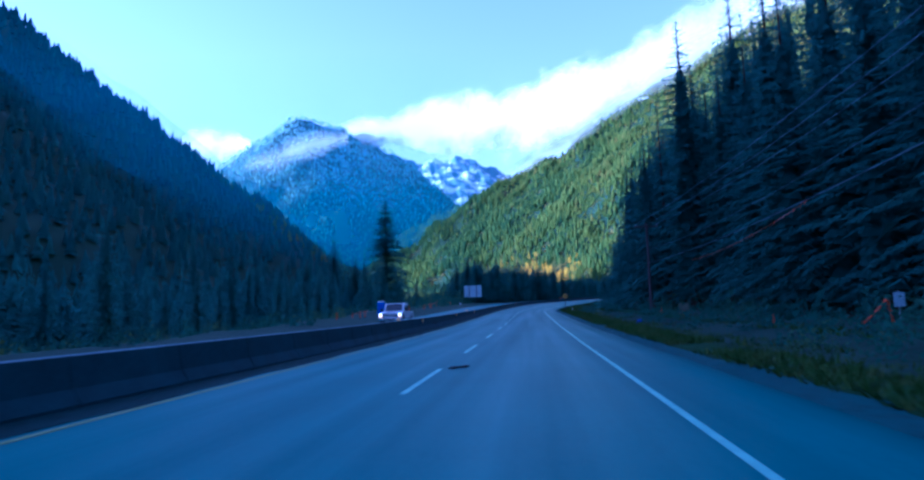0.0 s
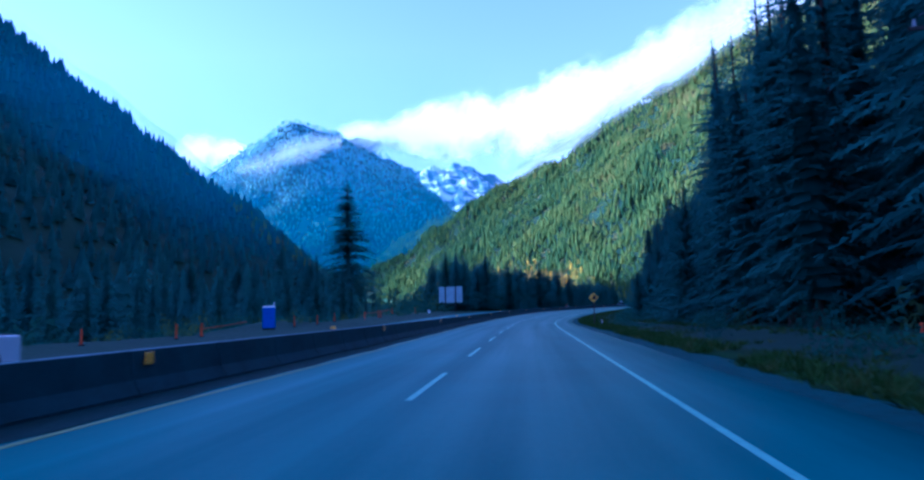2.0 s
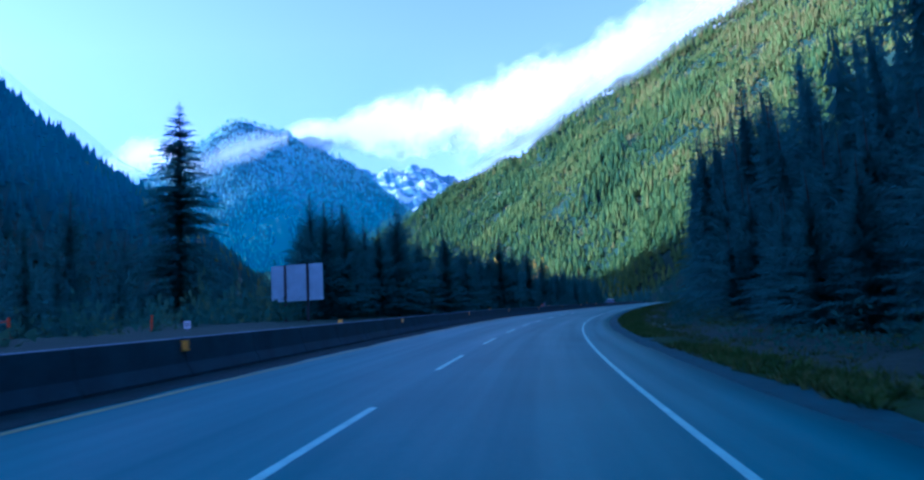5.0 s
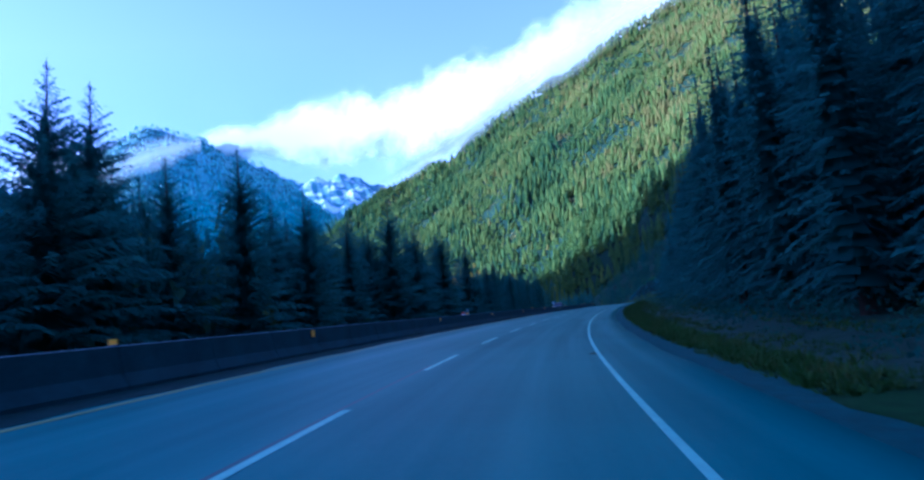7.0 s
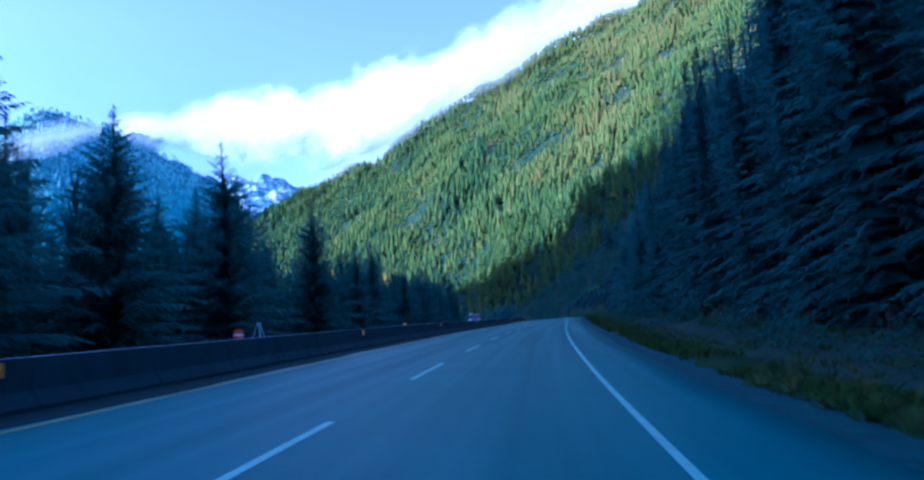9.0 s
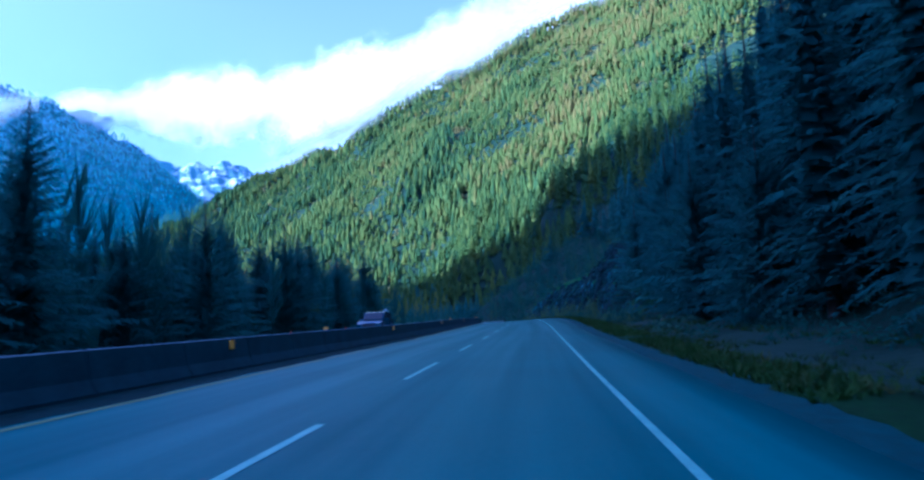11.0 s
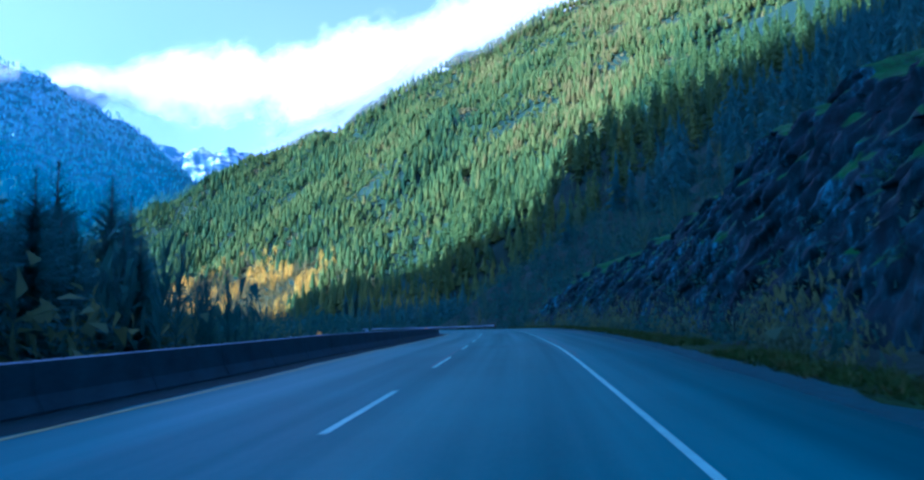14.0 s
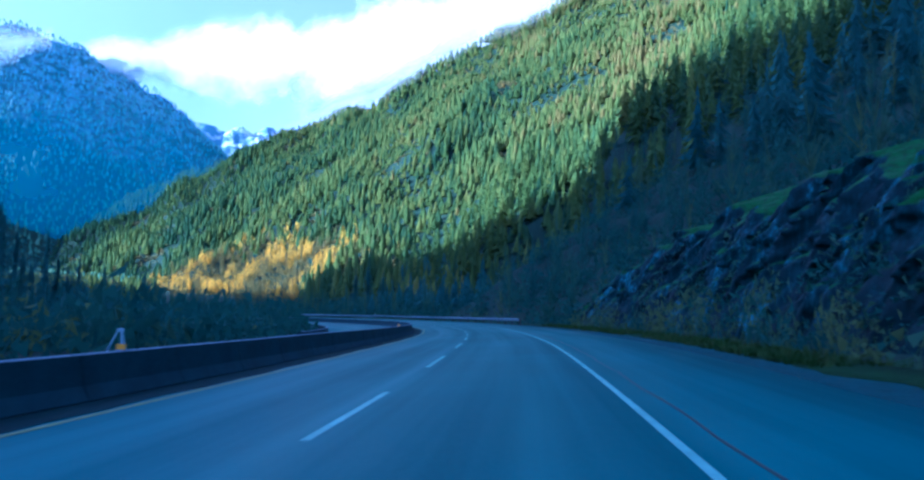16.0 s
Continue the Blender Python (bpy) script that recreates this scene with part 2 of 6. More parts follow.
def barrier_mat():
    """Dark concrete, paler on top: sky light on upward faces is put into the colour."""
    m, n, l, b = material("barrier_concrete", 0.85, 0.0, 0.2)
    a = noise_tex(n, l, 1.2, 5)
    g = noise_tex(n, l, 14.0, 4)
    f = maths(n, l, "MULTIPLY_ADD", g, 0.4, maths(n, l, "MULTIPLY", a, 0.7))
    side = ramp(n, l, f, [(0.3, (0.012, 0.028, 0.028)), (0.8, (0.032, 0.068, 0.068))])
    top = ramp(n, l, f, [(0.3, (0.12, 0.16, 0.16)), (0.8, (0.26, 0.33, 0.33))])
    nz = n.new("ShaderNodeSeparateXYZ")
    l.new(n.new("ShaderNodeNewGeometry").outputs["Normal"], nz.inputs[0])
    # mask of upward faces, which get the painted sky brightness
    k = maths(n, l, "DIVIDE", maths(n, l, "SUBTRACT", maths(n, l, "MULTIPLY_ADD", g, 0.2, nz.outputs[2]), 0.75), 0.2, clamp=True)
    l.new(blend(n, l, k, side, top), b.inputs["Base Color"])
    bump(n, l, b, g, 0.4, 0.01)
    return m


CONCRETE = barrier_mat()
WOOD_POLE = plain("weathered_pole_wood", (0.035, 0.030, 0.027), (0.10, 0.088, 0.078), 4.0, 0.9, 0, 0.15, 0.6, 0.01)
SIGN_BACK = plain("bare_aluminium", (0.34, 0.42, 0.43), (0.50, 0.62, 0.63), 1.0, 0.5, 0.35, 0.5, 0.1, 0.002)
GALVANISED = plain("galvanised_steel", (0.22, 0.23, 0.24), (0.40, 0.41, 0.42), 5.0, 0.5, 0.7, 0.5, 0.1, 0.002)
SIGN_YELLOW = plain("yellow_sheeting", (0.72, 0.42, 0.02), (0.85, 0.52, 0.03), 3.0, 0.5, 0, 0.4, 0, 0)
SIGN_BLACK = plain("black_sheeting", (0.012, 0.012, 0.012), (0.02, 0.02, 0.02), 3.0, 0.5, 0, 0.4, 0, 0)
ORANGE = plain("orange_plastic", (0.50, 0.07, 0.012), (0.66, 0.10, 0.016), 4.0, 0.5, 0, 0.4, 0, 0)
AMBER = plain("amber_reflector", (0.80, 0.38, 0.01), (0.95, 0.50, 0.02), 6.0, 0.35, 0, 0.6, 0, 0)
TOILET_BLUE = plain("blue_plastic", (0.03, 0.10, 0.45), (0.05, 0.16, 0.60), 2.0, 0.45, 0, 0.5, 0.1, 0.004)
BAG_BLUE = plain("blue_film", (0.012, 0.03, 0.20), (0.02, 0.05, 0.30), 6.0, 0.45, 0, 0.4, 0.2, 0.004)
WHITE_PLASTIC = plain("white_plastic", (0.70, 0.71, 0.72), (0.82, 0.82, 0.82), 3.0, 0.5, 0, 0.5, 0, 0)
CAR_WHITE = plain("white_car_paint", (0.70, 0.71, 0.72), (0.80, 0.80, 0.80), 1.0, 0.25, 0, 0.6, 0, 0)
CAR_BLUE = plain("dark_blue_car_paint", (0.012, 0.044, 0.070), (0.02, 0.068, 0.10), 1.0, 0.22, 0.2, 0.6, 0, 0)
CAR_GLASS = plain("dark_tinted_glass", (0.010, 0.012, 0.014), (0.02, 0.022, 0.025), 1.0, 0.08, 0, 0.7, 0, 0)
CAR_TRIM = plain("black_trim", (0.012, 0.012, 0.013), (0.03, 0.03, 0.03), 3.0, 0.5, 0, 0.5, 0, 0)
CHROME = plain("chrome", (0.55, 0.56, 0.57), (0.72, 0.73, 0.74), 3.0, 0.2, 0.9, 0.5, 0, 0)
RUBBER = plain("tyre_rubber", (0.012, 0.012, 0.012), (0.03, 0.03, 0.03), 8.0, 0.85, 0, 0.2, 0.3, 0.004)
CABLE = plain("bare_cable", (0.15, 0.20, 0.22), (0.24, 0.31, 0.33), 1.0, 0.5, 0.6, 0.5, 0, 0)
PALE_BOARD = plain("weathered_board", (0.09, 0.10, 0.06), (0.17, 0.18, 0.11), 2.0, 0.85, 0, 0.2, 0.3, 0.004)
SEAL = plain("tar_seal", (0.007, 0.020, 0.017), (0.018, 0.048, 0.040), 4.0, 0.5, 0, 0.5, 0.2, 0.004)
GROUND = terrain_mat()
ROCK = rock_mat()
CLOUD = cloud_mat((-0.85, -0.2, 0.45))
BARK = plain("bark", (0.035, 0.026, 0.019), (0.12, 0.09, 0.065), 3.0, 0.95, 0, 0.1, 0.8, 0.03)
# conifer needles twice: shade put into this colour, sunlight into the next
SHADE_NEEDLES = foliage_mat("shade_needles", [(0.2, (0.076, 0.162, 0.130)), (0.6, (0.098, 0.198, 0.154)), (0.95, (0.124, 0.234, 0.168))], trans=0.65, soft=0.4)
SUNLIT_NEEDLES = foliage_mat("sunlit_needles", [(0.12, (0.050, 0.108, 0.046)), (0.45, (0.135, 0.198, 0.042)), (0.75, (0.225, 0.262, 0.046)), (0.97, (0.31, 0.26, 0.06))], trans=0.4, soft=0.25)
FROSTED = foliage_mat("frosted_needles", [(0.2, (0.09, 0.185, 0.10)), (0.6, (0.16, 0.280, 0.14)), (0.95, (0.23, 0.35, 0.18))], frost=True, soft=0.3)
AUTUMN = foliage_mat("autumn_leaves", [(0.15, (0.15, 0.155, 0.05)), (0.5, (0.27, 0.23, 0.07)), (0.75, (0.72, 0.44, 0.02)), (0.97, (0.92, 0.60, 0.03))])
BRUSH = foliage_mat("roadside_brush", [(0.2, (0.044, 0.104, 0.072)), (0.6, (0.066, 0.138, 0.080)), (0.95, (0.14, 0.185, 0.055))], trans=0.35, soft=0.4)
GRASS = foliage_mat("verge_grass", [(0.2, (0.030, 0.060, 0.010)), (0.6, (0.055, 0.105, 0.016)), (0.95, (0.11, 0.12, 0.03))])

DIRT = plain("damp_grit", (0.004, 0.014, 0.011), (0.014, 0.038, 0.031), 3.0, 0.9, 0, 0.15, 0.6, 0.02)
TURF = plain("short_turf", (0.008, 0.022, 0.006), (0.030, 0.070, 0.013), 2.2, 0.9, 0, 0.1, 1.0, 0.05)

# ---- the road's line: right edge line in plan, then the left bend ahead ----
PLAN = [(1.66, -0.21), (3.04, 11.41), (4.42, 23.03), (5.81, 34.65), (7.19, 46.27), (8.56, 57.88), (9.95, 69.50), (11.33, 81.12),
        (12.76, 92.73), (14.31, 104.33), (16.10, 115.89), (18.22, 127.39), (20.63, 138.84), (23.31, 150.23), (26.30, 161.54), (29.71, 172.74),
        (33.47, 183.82), (37.55, 194.78), (41.86, 205.66), (46.35, 216.47), (51.01, 227.20), (55.82, 237.87), (60.74, 248.48), (65.76, 259.05),
        (70.84, 269.58), (75.94, 280.12), (81.01, 290.66), (86.01, 301.24), (90.94, 311.85), (95.77, 322.51), (100.46, 333.23), (104.94, 344.04),
        (109.33, 354.89)]
BANK = [(-80, 0.36), (0, 0.36), (11.7, 0.35), (23.4, 0.40), (35.1, 0.41), (46.8, 0.47), (58.5, 0.44), (70.2, 0.48), (81.9, 0.69), (93.6, 0.98),
        (105.3, 1.57), (117, 2.15), (128.7, 2.76), (140.4, 3.29), (152.1, 3.76), (163.8, 4.15), (175.5, 4.04), (187.2, 3.98), (198.9, 3.68), (210.6, 3.28),
        (222.3, 3.10), (234, 2.75), (245.7, 2.40), (257.4, 2.01), (269.1, 1.63), (280.8, 1.32), (292.5, 0.94), (304.2, 0.58), (315.9, 0.19), (327.6, -0.19),
        (339.3, -0.61), (351, -1.08), (362.7, -1.62), (374.4, -2.23), (386.1, -2.69), (397.8, -3.23), (409.5, -3.46), (421.2, -3.60), (800, -3.40)]
LEVEL = [(-80, 0.40), (0, 0.00), (11.7, -0.07), (23.4, -0.16), (35.1, -0.20), (46.8, -0.23), (58.5, -0.18), (70.2, -0.15), (81.9, -0.10), (93.6, -0.07),
         (105.3, -0.05), (117, -0.00), (128.7, 0.08), (140.4, 0.17), (152.1, 0.29), (163.8, 0.41), (175.5, 0.59), (187.2, 0.73), (198.9, 0.89), (210.6, 1.06),
         (222.3, 1.21), (234, 1.40), (245.7, 1.57), (257.4, 1.75), (269.1, 1.89), (280.8, 2.02), (292.5, 2.15), (304.2, 2.33), (315.9, 2.49), (327.6, 2.65),
         (339.3, 2.72), (351, 2.81), (362.7, 2.78), (374.4, 2.76), (386.1, 2.68), (397.8, 2.60), (409.5, 2.41), (421.2, 2.21), (800, -4.22)]
BEND = [(0, 0.0018), (45, 0.0026), (70, 0.0055), (110, 0.0075), (200, 0.0075)]


def centre_line(step=2.0):
    p = np.array(PLAN)
    k = np.concatenate([[0], np.cumsum(np.hypot(*np.diff(p, axis=0).T))])
    s = np.arange(0, k[-1], step)
    m = np.gradient(p, k, axis=0)
    i = np.clip(np.searchsorted(k, s, "right") - 1, 0, len(k) - 2)
    h = (k[i + 1] - k[i])[:, None]
    u = ((s - k[i]) / h[:, 0])[:, None]
    mid = (2 * u**3 - 3 * u**2 + 1) * p[i] + (u**3 - 2 * u**2 + u) * h * m[i] + (3 * u**2 - 2 * u**3) * p[i + 1] + (u**3 - u**2) * h * m[i + 1]
    d0 = (mid[1] - mid[0]) / np.hypot(*(mid[1] - mid[0]))
    back = np.array([mid[0] - d0 * step * j for j in range(45, 0, -1)])
    a = math.atan2(*(mid[-1] - mid[-2]))
    q, fore = mid[-1].copy(), []
    for j in range(int(196 / step)):
        a -= np.interp(j * step, *zip(*BEND)) * step
        q = q + step * np.array([math.sin(a), math.cos(a)])
        fore.append(q)
    xy = np.concatenate([back, mid, np.array(fore)])
    ss = np.arange(len(xy)) * step - 45 * step
    return ss, xy


ROAD_S, ROAD_XY = centre_line()
_d = np.gradient(ROAD_XY, axis=0)
ROAD_T = _d / np.linalg.norm(_d, axis=1)[:, None]
ROAD_N = np.stack([ROAD_T[:, 1], -ROAD_T[:, 0]], 1)       # to the right
ROAD_B = np.tan(np.radians(np.interp(ROAD_S, *zip(*BANK))))
ROAD_Z = np.interp(ROAD_S, *zip(*LEVEL))
for _ in range(3):
    ROAD_Z[1:-1] = (ROAD_Z[:-2] + ROAD_Z[1:-1] * 2 + ROAD_Z[2:]) / 4


def on_road(s, u, dz=0.0):
    """World places at s metres along the right edge line and u metres to its right."""
    s, u = np.broadcast_arrays(np.asarray(s, float), np.asarray(u, float))
    x, y, nx, ny, b, z = (np.interp(s, ROAD_S, v) for v in (*ROAD_XY.T, *ROAD_N.T, ROAD_B, ROAD_Z))
    return np.stack([x + nx * u, y + ny * u, z - (u + 1.4) * b - 0.03 * np.maximum(0, -9 - u) + dz], -1)


def road_turn(s):
    """Heading of the road at s, as an angle about z for things whose own y runs along it."""
    t = np.array([np.interp(s, ROAD_S, ROAD_T[:, 0]), np.interp(s, ROAD_S, ROAD_T[:, 1])])
    return -math.degrees(math.atan2(t[0], t[1]))


def road_coords(x, y):
    """s, u of places in plan."""
    x, y = np.ravel(x), np.ravel(y)
    s, u = np.empty(len(x)), np.empty(len(x))
    for a in range(0, len(x), 4000):
        dx = x[a:a + 4000, None] - ROAD_XY[None, :, 0]
        dy = y[a:a + 4000, None] - ROAD_XY[None, :, 1]
        i = np.argmin(dx * dx + dy * dy, axis=1)
        j = np.arange(len(i))
        u[a:a + 4000] = np.sign(dx[j, i] * ROAD_N[i, 0] + dy[j, i] * ROAD_N[i, 1]) * np.sqrt(dx[j, i]**2 + dy[j, i]**2)
        s[a:a + 4000] = ROAD_S[i] + dx[j, i] * ROAD_T[i, 0] + dy[j, i] * ROAD_T[i, 1]
    return s, u


# ---- the land: crest lines and slopes ----
LEFT_CREST = [(-820, -700, 560), (-820, 200, 560), (-720, 420, 500), (-500, 640, 359), (-436, 720, 286), (-387, 790, 195), (-325, 870, 138), (-270, 930, 86), (-225, 990, 48), (-170, 1080, -8)]
# unseen ridge, added only to throw shade onto the hill
SHADE_CREST = [(-900, 380, 600), (-900, 560, 575), (-900, 700, 500)]
PEAK_CREST = [(-1185, 1650, 226), (-645, 1730, 381), (-525, 1780, 474), (-440, 1795, 531), (-382, 1807, 544), (-320, 1822, 528), (-270, 1840, 496), (-135, 1900, 436), (-15, 1960, 326), (105, 2020, 186)]
PEAK_SPUR = [(-382, 1807, 541), (-350, 1720, 448), (-337, 1650, 346)]
SNOW_CREST = [(-688, 3300, 605), (-238, 3320, 780), (-150, 3310, 740), (-78, 3300, 768), (-30, 3350, 728), (2, 3380, 738), (52, 3300, 768), (90, 3310, 716), (122, 3300, 724), (202, 3294, 710), (432, 3300, 580)]
RIGHT_CREST = [(500, -700, 420), (420, 100, 330), (400, 400, 300), (420, 480, 250)]


def crest(x, y, line, slope):
    z = np.full(x.shape, -1e3)
    for a, b in zip(line, line[1:]):
        ax, ay, az = a
        bx, by, bz = b
        w = np.clip(((x - ax) * (bx - ax) + (y - ay) * (by - ay)) / ((bx - ax)**2 + (by - ay)**2), 0, 1)
        d = np.hypot(x - ax - w * (bx - ax), y - ay - w * (by - ay))
        z = np.maximum(z, az + w * (bz - az) - slope * d)
    return z


def waves(x, y, size, seed):
    """Smooth wandering relief, about -1 .. 1."""
    r = np.random.RandomState(seed)
    z = np.zeros(x.shape)
    for k in range(9):
        a, p, w = r.uniform(0, 6.283), r.uniform(0, 6.283), size * r.uniform(0.35, 1.6)
        z += np.sin((x * math.cos(a) + y * math.sin(a)) * 6.283 / w + p) * 0.33
    return z


def sunny_hill(x, y):
    yc = 1372 - 0.35 * (x - 170) - 16 * np.clip((x - 300) / 150, 0, 1)
    yy = np.minimum(y, yc)
    a, b = (x - 250) / 100, (yy - 1000) / 100
    z = 183 + 68.5 * a + 40.0 * b + 1.2 * a * a + 2.0 * b * b - 15
    z = z - 0.75 * np.maximum(0, y - yc)
    gully = np.sin((0.86 * (y - 1000) - 0.5 * (x - 250)) / 25 + 1.6 * waves(x, y, 320, 7))
    return z + 9 * waves(x, y, 260, 5) + 5.5 * waves(x, y, 90, 6) + 4.5 * gully


def land(x, y, s=None, u=None):
    x, y = np.asarray(x, float), np.asarray(y, float)
    shape = x.shape
    x, y = x.ravel(), y.ravel()
    if s is None:
        s, u = road_coords(x, y)
    b = np.interp(s, ROAD_S, ROAD_B)
    base = np.interp(s, ROAD_S, ROAD_Z) - (np.clip(u, -24, 8) + 1.4) * b - 0.03 * np.clip(-9 - u, 0, 9)
    fade = np.clip((np.abs(u + 8) - 14) / 20, 0, 1)
    floor = base - 0.06 + fade * (0.8 * waves(x, y, 30, 1) + 0.3 * waves(x, y, 9, 2))
    floor -= np.clip((u - 3.4) / 1.6, 0, 1) * 0.3                        # ditch
    floor -= np.clip((-u - 28) / 12, 0, 1) * 1.6 + np.clip((-u - 45) / 60, 0, 1) * 5.0
    near = base + 0.66 * np.maximum(0, u - np.interp(s, [0, 250, 330, 800], [19, 16, 9.5, 9.5]))
    beyond = (y - 535) * 0.923 - (x - 180) * 0.385
    near = near - 1.1 * np.maximum(0, beyond) - 1.5 * np.maximum(0, 218 - x) * np.clip((y - 480) / 60, 0, 1)
    near = np.minimum(near, np.maximum(crest(x, y, RIGHT_CREST, 0.45), 60))
    near = np.where(u > 9, near, -1e3)
    left = np.maximum(crest(x, y, LEFT_CREST, 0.84), crest(x, y, SHADE_CREST, 0.84)) + 6 * waves(x, y, 160, 8)
    left = np.where((u < -40) | (y > 640), left, -1e3)
    hill = np.where((u > 30) | (y > 560), sunny_hill(x, y), -1e3)
    hill = hill - 6 * np.clip((640 - y) / 60, 0, 1) * 8
    far = np.maximum.reduce([crest(x, y, PEAK_CREST, 1.0), crest(x, y, PEAK_SPUR, 1.3), crest(x, y, SNOW_CREST, 0.7)])
    far = far + np.clip((y - 1350) / 300, 0, 1) * (9 * waves(x, y, 190, 11) + 4 * waves(x, y, 70, 12) + np.clip((y - 2300) / 400, 0, 1) * 12 * waves(x, y, 110, 13))
    valley = np.clip((y - 700) / 900, 0, 1) * 45
    z = np.maximum.reduce([floor + valley, near + 1.0 * waves(x, y, 25, 3) * np.clip((u - 12) / 10, 0, 1), left, hill, far])
    return z.reshape(shape)


def spaced(a, b, fine0, fine1, step, grow):
    v = list(np.arange(fine0, fine1 + 0.1, step))
    d, p = step, fine1
    while p < b:
        d = min(d * grow, 30)
        p += d
        v.append(p)
    d, p = step, fine0
    while p > a:
        d = min(d * grow, 30)
        p -= d
        v.insert(0, p)
    return np.array(v)


def mesh_from(name, verts, faces, uv=None, smooth=False, attr=None):
    """A mesh out of arrays: verts (n, 3), faces (m, 3 or 4)."""
    me = bpy.data.meshes.new(name)
    v, f = np.asarray(verts, np.float32), np.asarray(faces, np.int32)
    me.vertices.add(len(v))
    me.vertices.foreach_set("co", v.ravel())
    me.loops.add(f.size)
    me.loops.foreach_set("vertex_index", f.ravel())
    me.polygons.add(len(f))
    me.polygons.foreach_set("loop_start", np.arange(len(f), dtype=np.int32) * f.shape[1])
    me.polygons.foreach_set("loop_total", np.full(len(f), f.shape[1], np.int32))
    if smooth:
        me.polygons.foreach_set("use_smooth", np.ones(len(f), bool))
    if uv is not None:
        me.uv_layers.new(name="UVMap").data.foreach_set("uv", np.asarray(uv, np.float32)[f.ravel()].ravel())
    if attr is not None:
        me.attributes.new("tint", "FLOAT", "POINT").data.foreach_set("value", np.asarray(attr, np.float32))
    me.update(calc_edges=True)
    me.validate()
    return me


def put_mesh(name, me, mat, parent=None, label=""):
    me.materials.append(mat)
    ob = new(name, me)
    if parent is not None:
        ob.parent = parent
    if label:
        ob["label"] = label
    return ob


def part(name, bm, mat, parent=None, label=""):
    me = bpy.data.meshes.new(name)
    bm.to_mesh(me)
    bm.free()
    return put_mesh(name, me, mat, parent, label)


def grid_faces(rows, cols):
    i = np.arange((rows - 1) * (cols - 1))
    a = i // (cols - 1) * cols + i % (cols - 1)
    return np.stack([a, a + 1, a + cols + 1, a + cols], 1)


gx = spaced(-1700, 1700, -70, 190, 2.6, 1.08)
gy = spaced(-800, 4700, -30, 560, 3.2, 1.06)
GX, GY = np.meshgrid(gx, gy)
GZ = land(GX, GY)
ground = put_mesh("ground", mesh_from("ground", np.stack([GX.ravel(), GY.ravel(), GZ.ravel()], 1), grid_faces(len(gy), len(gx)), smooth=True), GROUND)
tagged(ground, "mossy forest floor rising into steep mountain slopes", "ground", kind="structure")


# ---- road ----
def ribbon(name, s0, s1, across, mat, dz=0.0, step=2.0, skirt=0.0, stray=None):
    """A strip along the road; across: offsets u, left to right; stray moves them along the way."""
    s = np.arange(s0, s1 + 0.01, step)
    us = list(across)
    S, U = np.meshgrid(s, np.array(us), indexing="ij")
    if stray is not None:
        U = U + stray(S, U)
    v = on_road(S, U, dz).reshape(-1, 3)
    if skirt:
        v = v.reshape(len(s), len(us), 3)
        v[:, 0, 2] -= skirt
        v[:, -1, 2] -= skirt
        v = v.reshape(-1, 3)
    f = grid_faces(len(s), len(us))[:, ::-1]
    return put_mesh(name, mesh_from(name, v, f, np.stack([U.ravel(), S.ravel()], 1)), mat)


def paved_edge(s, u):
    """The paved shoulder widens into a pull-out along the rock cutting."""
    return np.where(u > 1.5, np.interp(s, [300, 365], [0.0, 1.7]) + 0.06 * np.sin(s * 0.7) * np.sin(s * 0.23 + 1), 0.0)


def turf_edge(s, u):
    ragged = 0.16 * np.sin(s * 0.61) + 0.14 * np.sin(s * 1.37 + 2) + 0.10 * np.sin(s * 2.9 + 1)
    return np.interp(s, [300, 365], [0.0, 1.9]) + np.where(u < 2.8, ragged, 0.0)


road = ribbon("road", -80, 558, [-9.0, -8.99, -5.5, -1.8, 1.0, 1.75, 1.76], ASPHALT, 0.0, skirt=0.25, stray=paved_edge)
tagged(road, "grey asphalt carriageway with worn wheel tracks", "road", kind="structure")
far_road = ribbon("road", -80, 558, [-17.7, -17.69, -15, -12, -9.02, -9.01], ASPHALT, 0.0, skirt=0.25)
tagged(far_road, "grey asphalt opposite carriageway beyond the median barrier", "road", kind="structure")
shoulder = ribbon("gravel_shoulder", -80, 558, [1.70, 1.74, 2.4, 3.2], GRAVEL, -0.03, stray=paved_edge)
tagged(shoulder, "loose grey gravel shoulder beside the asphalt", "shoulder", kind="structure")
dirt = ribbon("median_dirt", -80, 558, [-8.25, -8.0, -7.42], DIRT, 0.008, step=1.0,
              stray=lambda s, u: np.where(u > -7.5, 0.05 * np.sin(s * 0.83) + 0.04 * np.sin(s * 2.1 + 1), 0.0))
tagged(dirt, "dark damp grit swept along the foot of the barrier", "road edge", kind="structure")
turf = ribbon("grass_verge", -80, 558, [2.6, 2.66, 3.3, 4.3, 4.34], TURF, -0.012, step=0.8, skirt=0.2, stray=turf_edge)
tagged(turf, "short damp green turf beyond the gravel shoulder", "verge", kind="structure")
line = ribbon("edge_line", -80, 558, [-0.052, 0.052], WHITE_LINE, 0.006)
tagged(line, "worn solid white edge line painted on asphalt", "road marking", kind="structure")
line = ribbon("median_line", -80, 558, [-7.3, -7.18], YELLOW_LINE, 0.006)
tagged(line, "faded solid yellow line beside the median barrier", "road marking", kind="structure")
DASH0 = 10.18
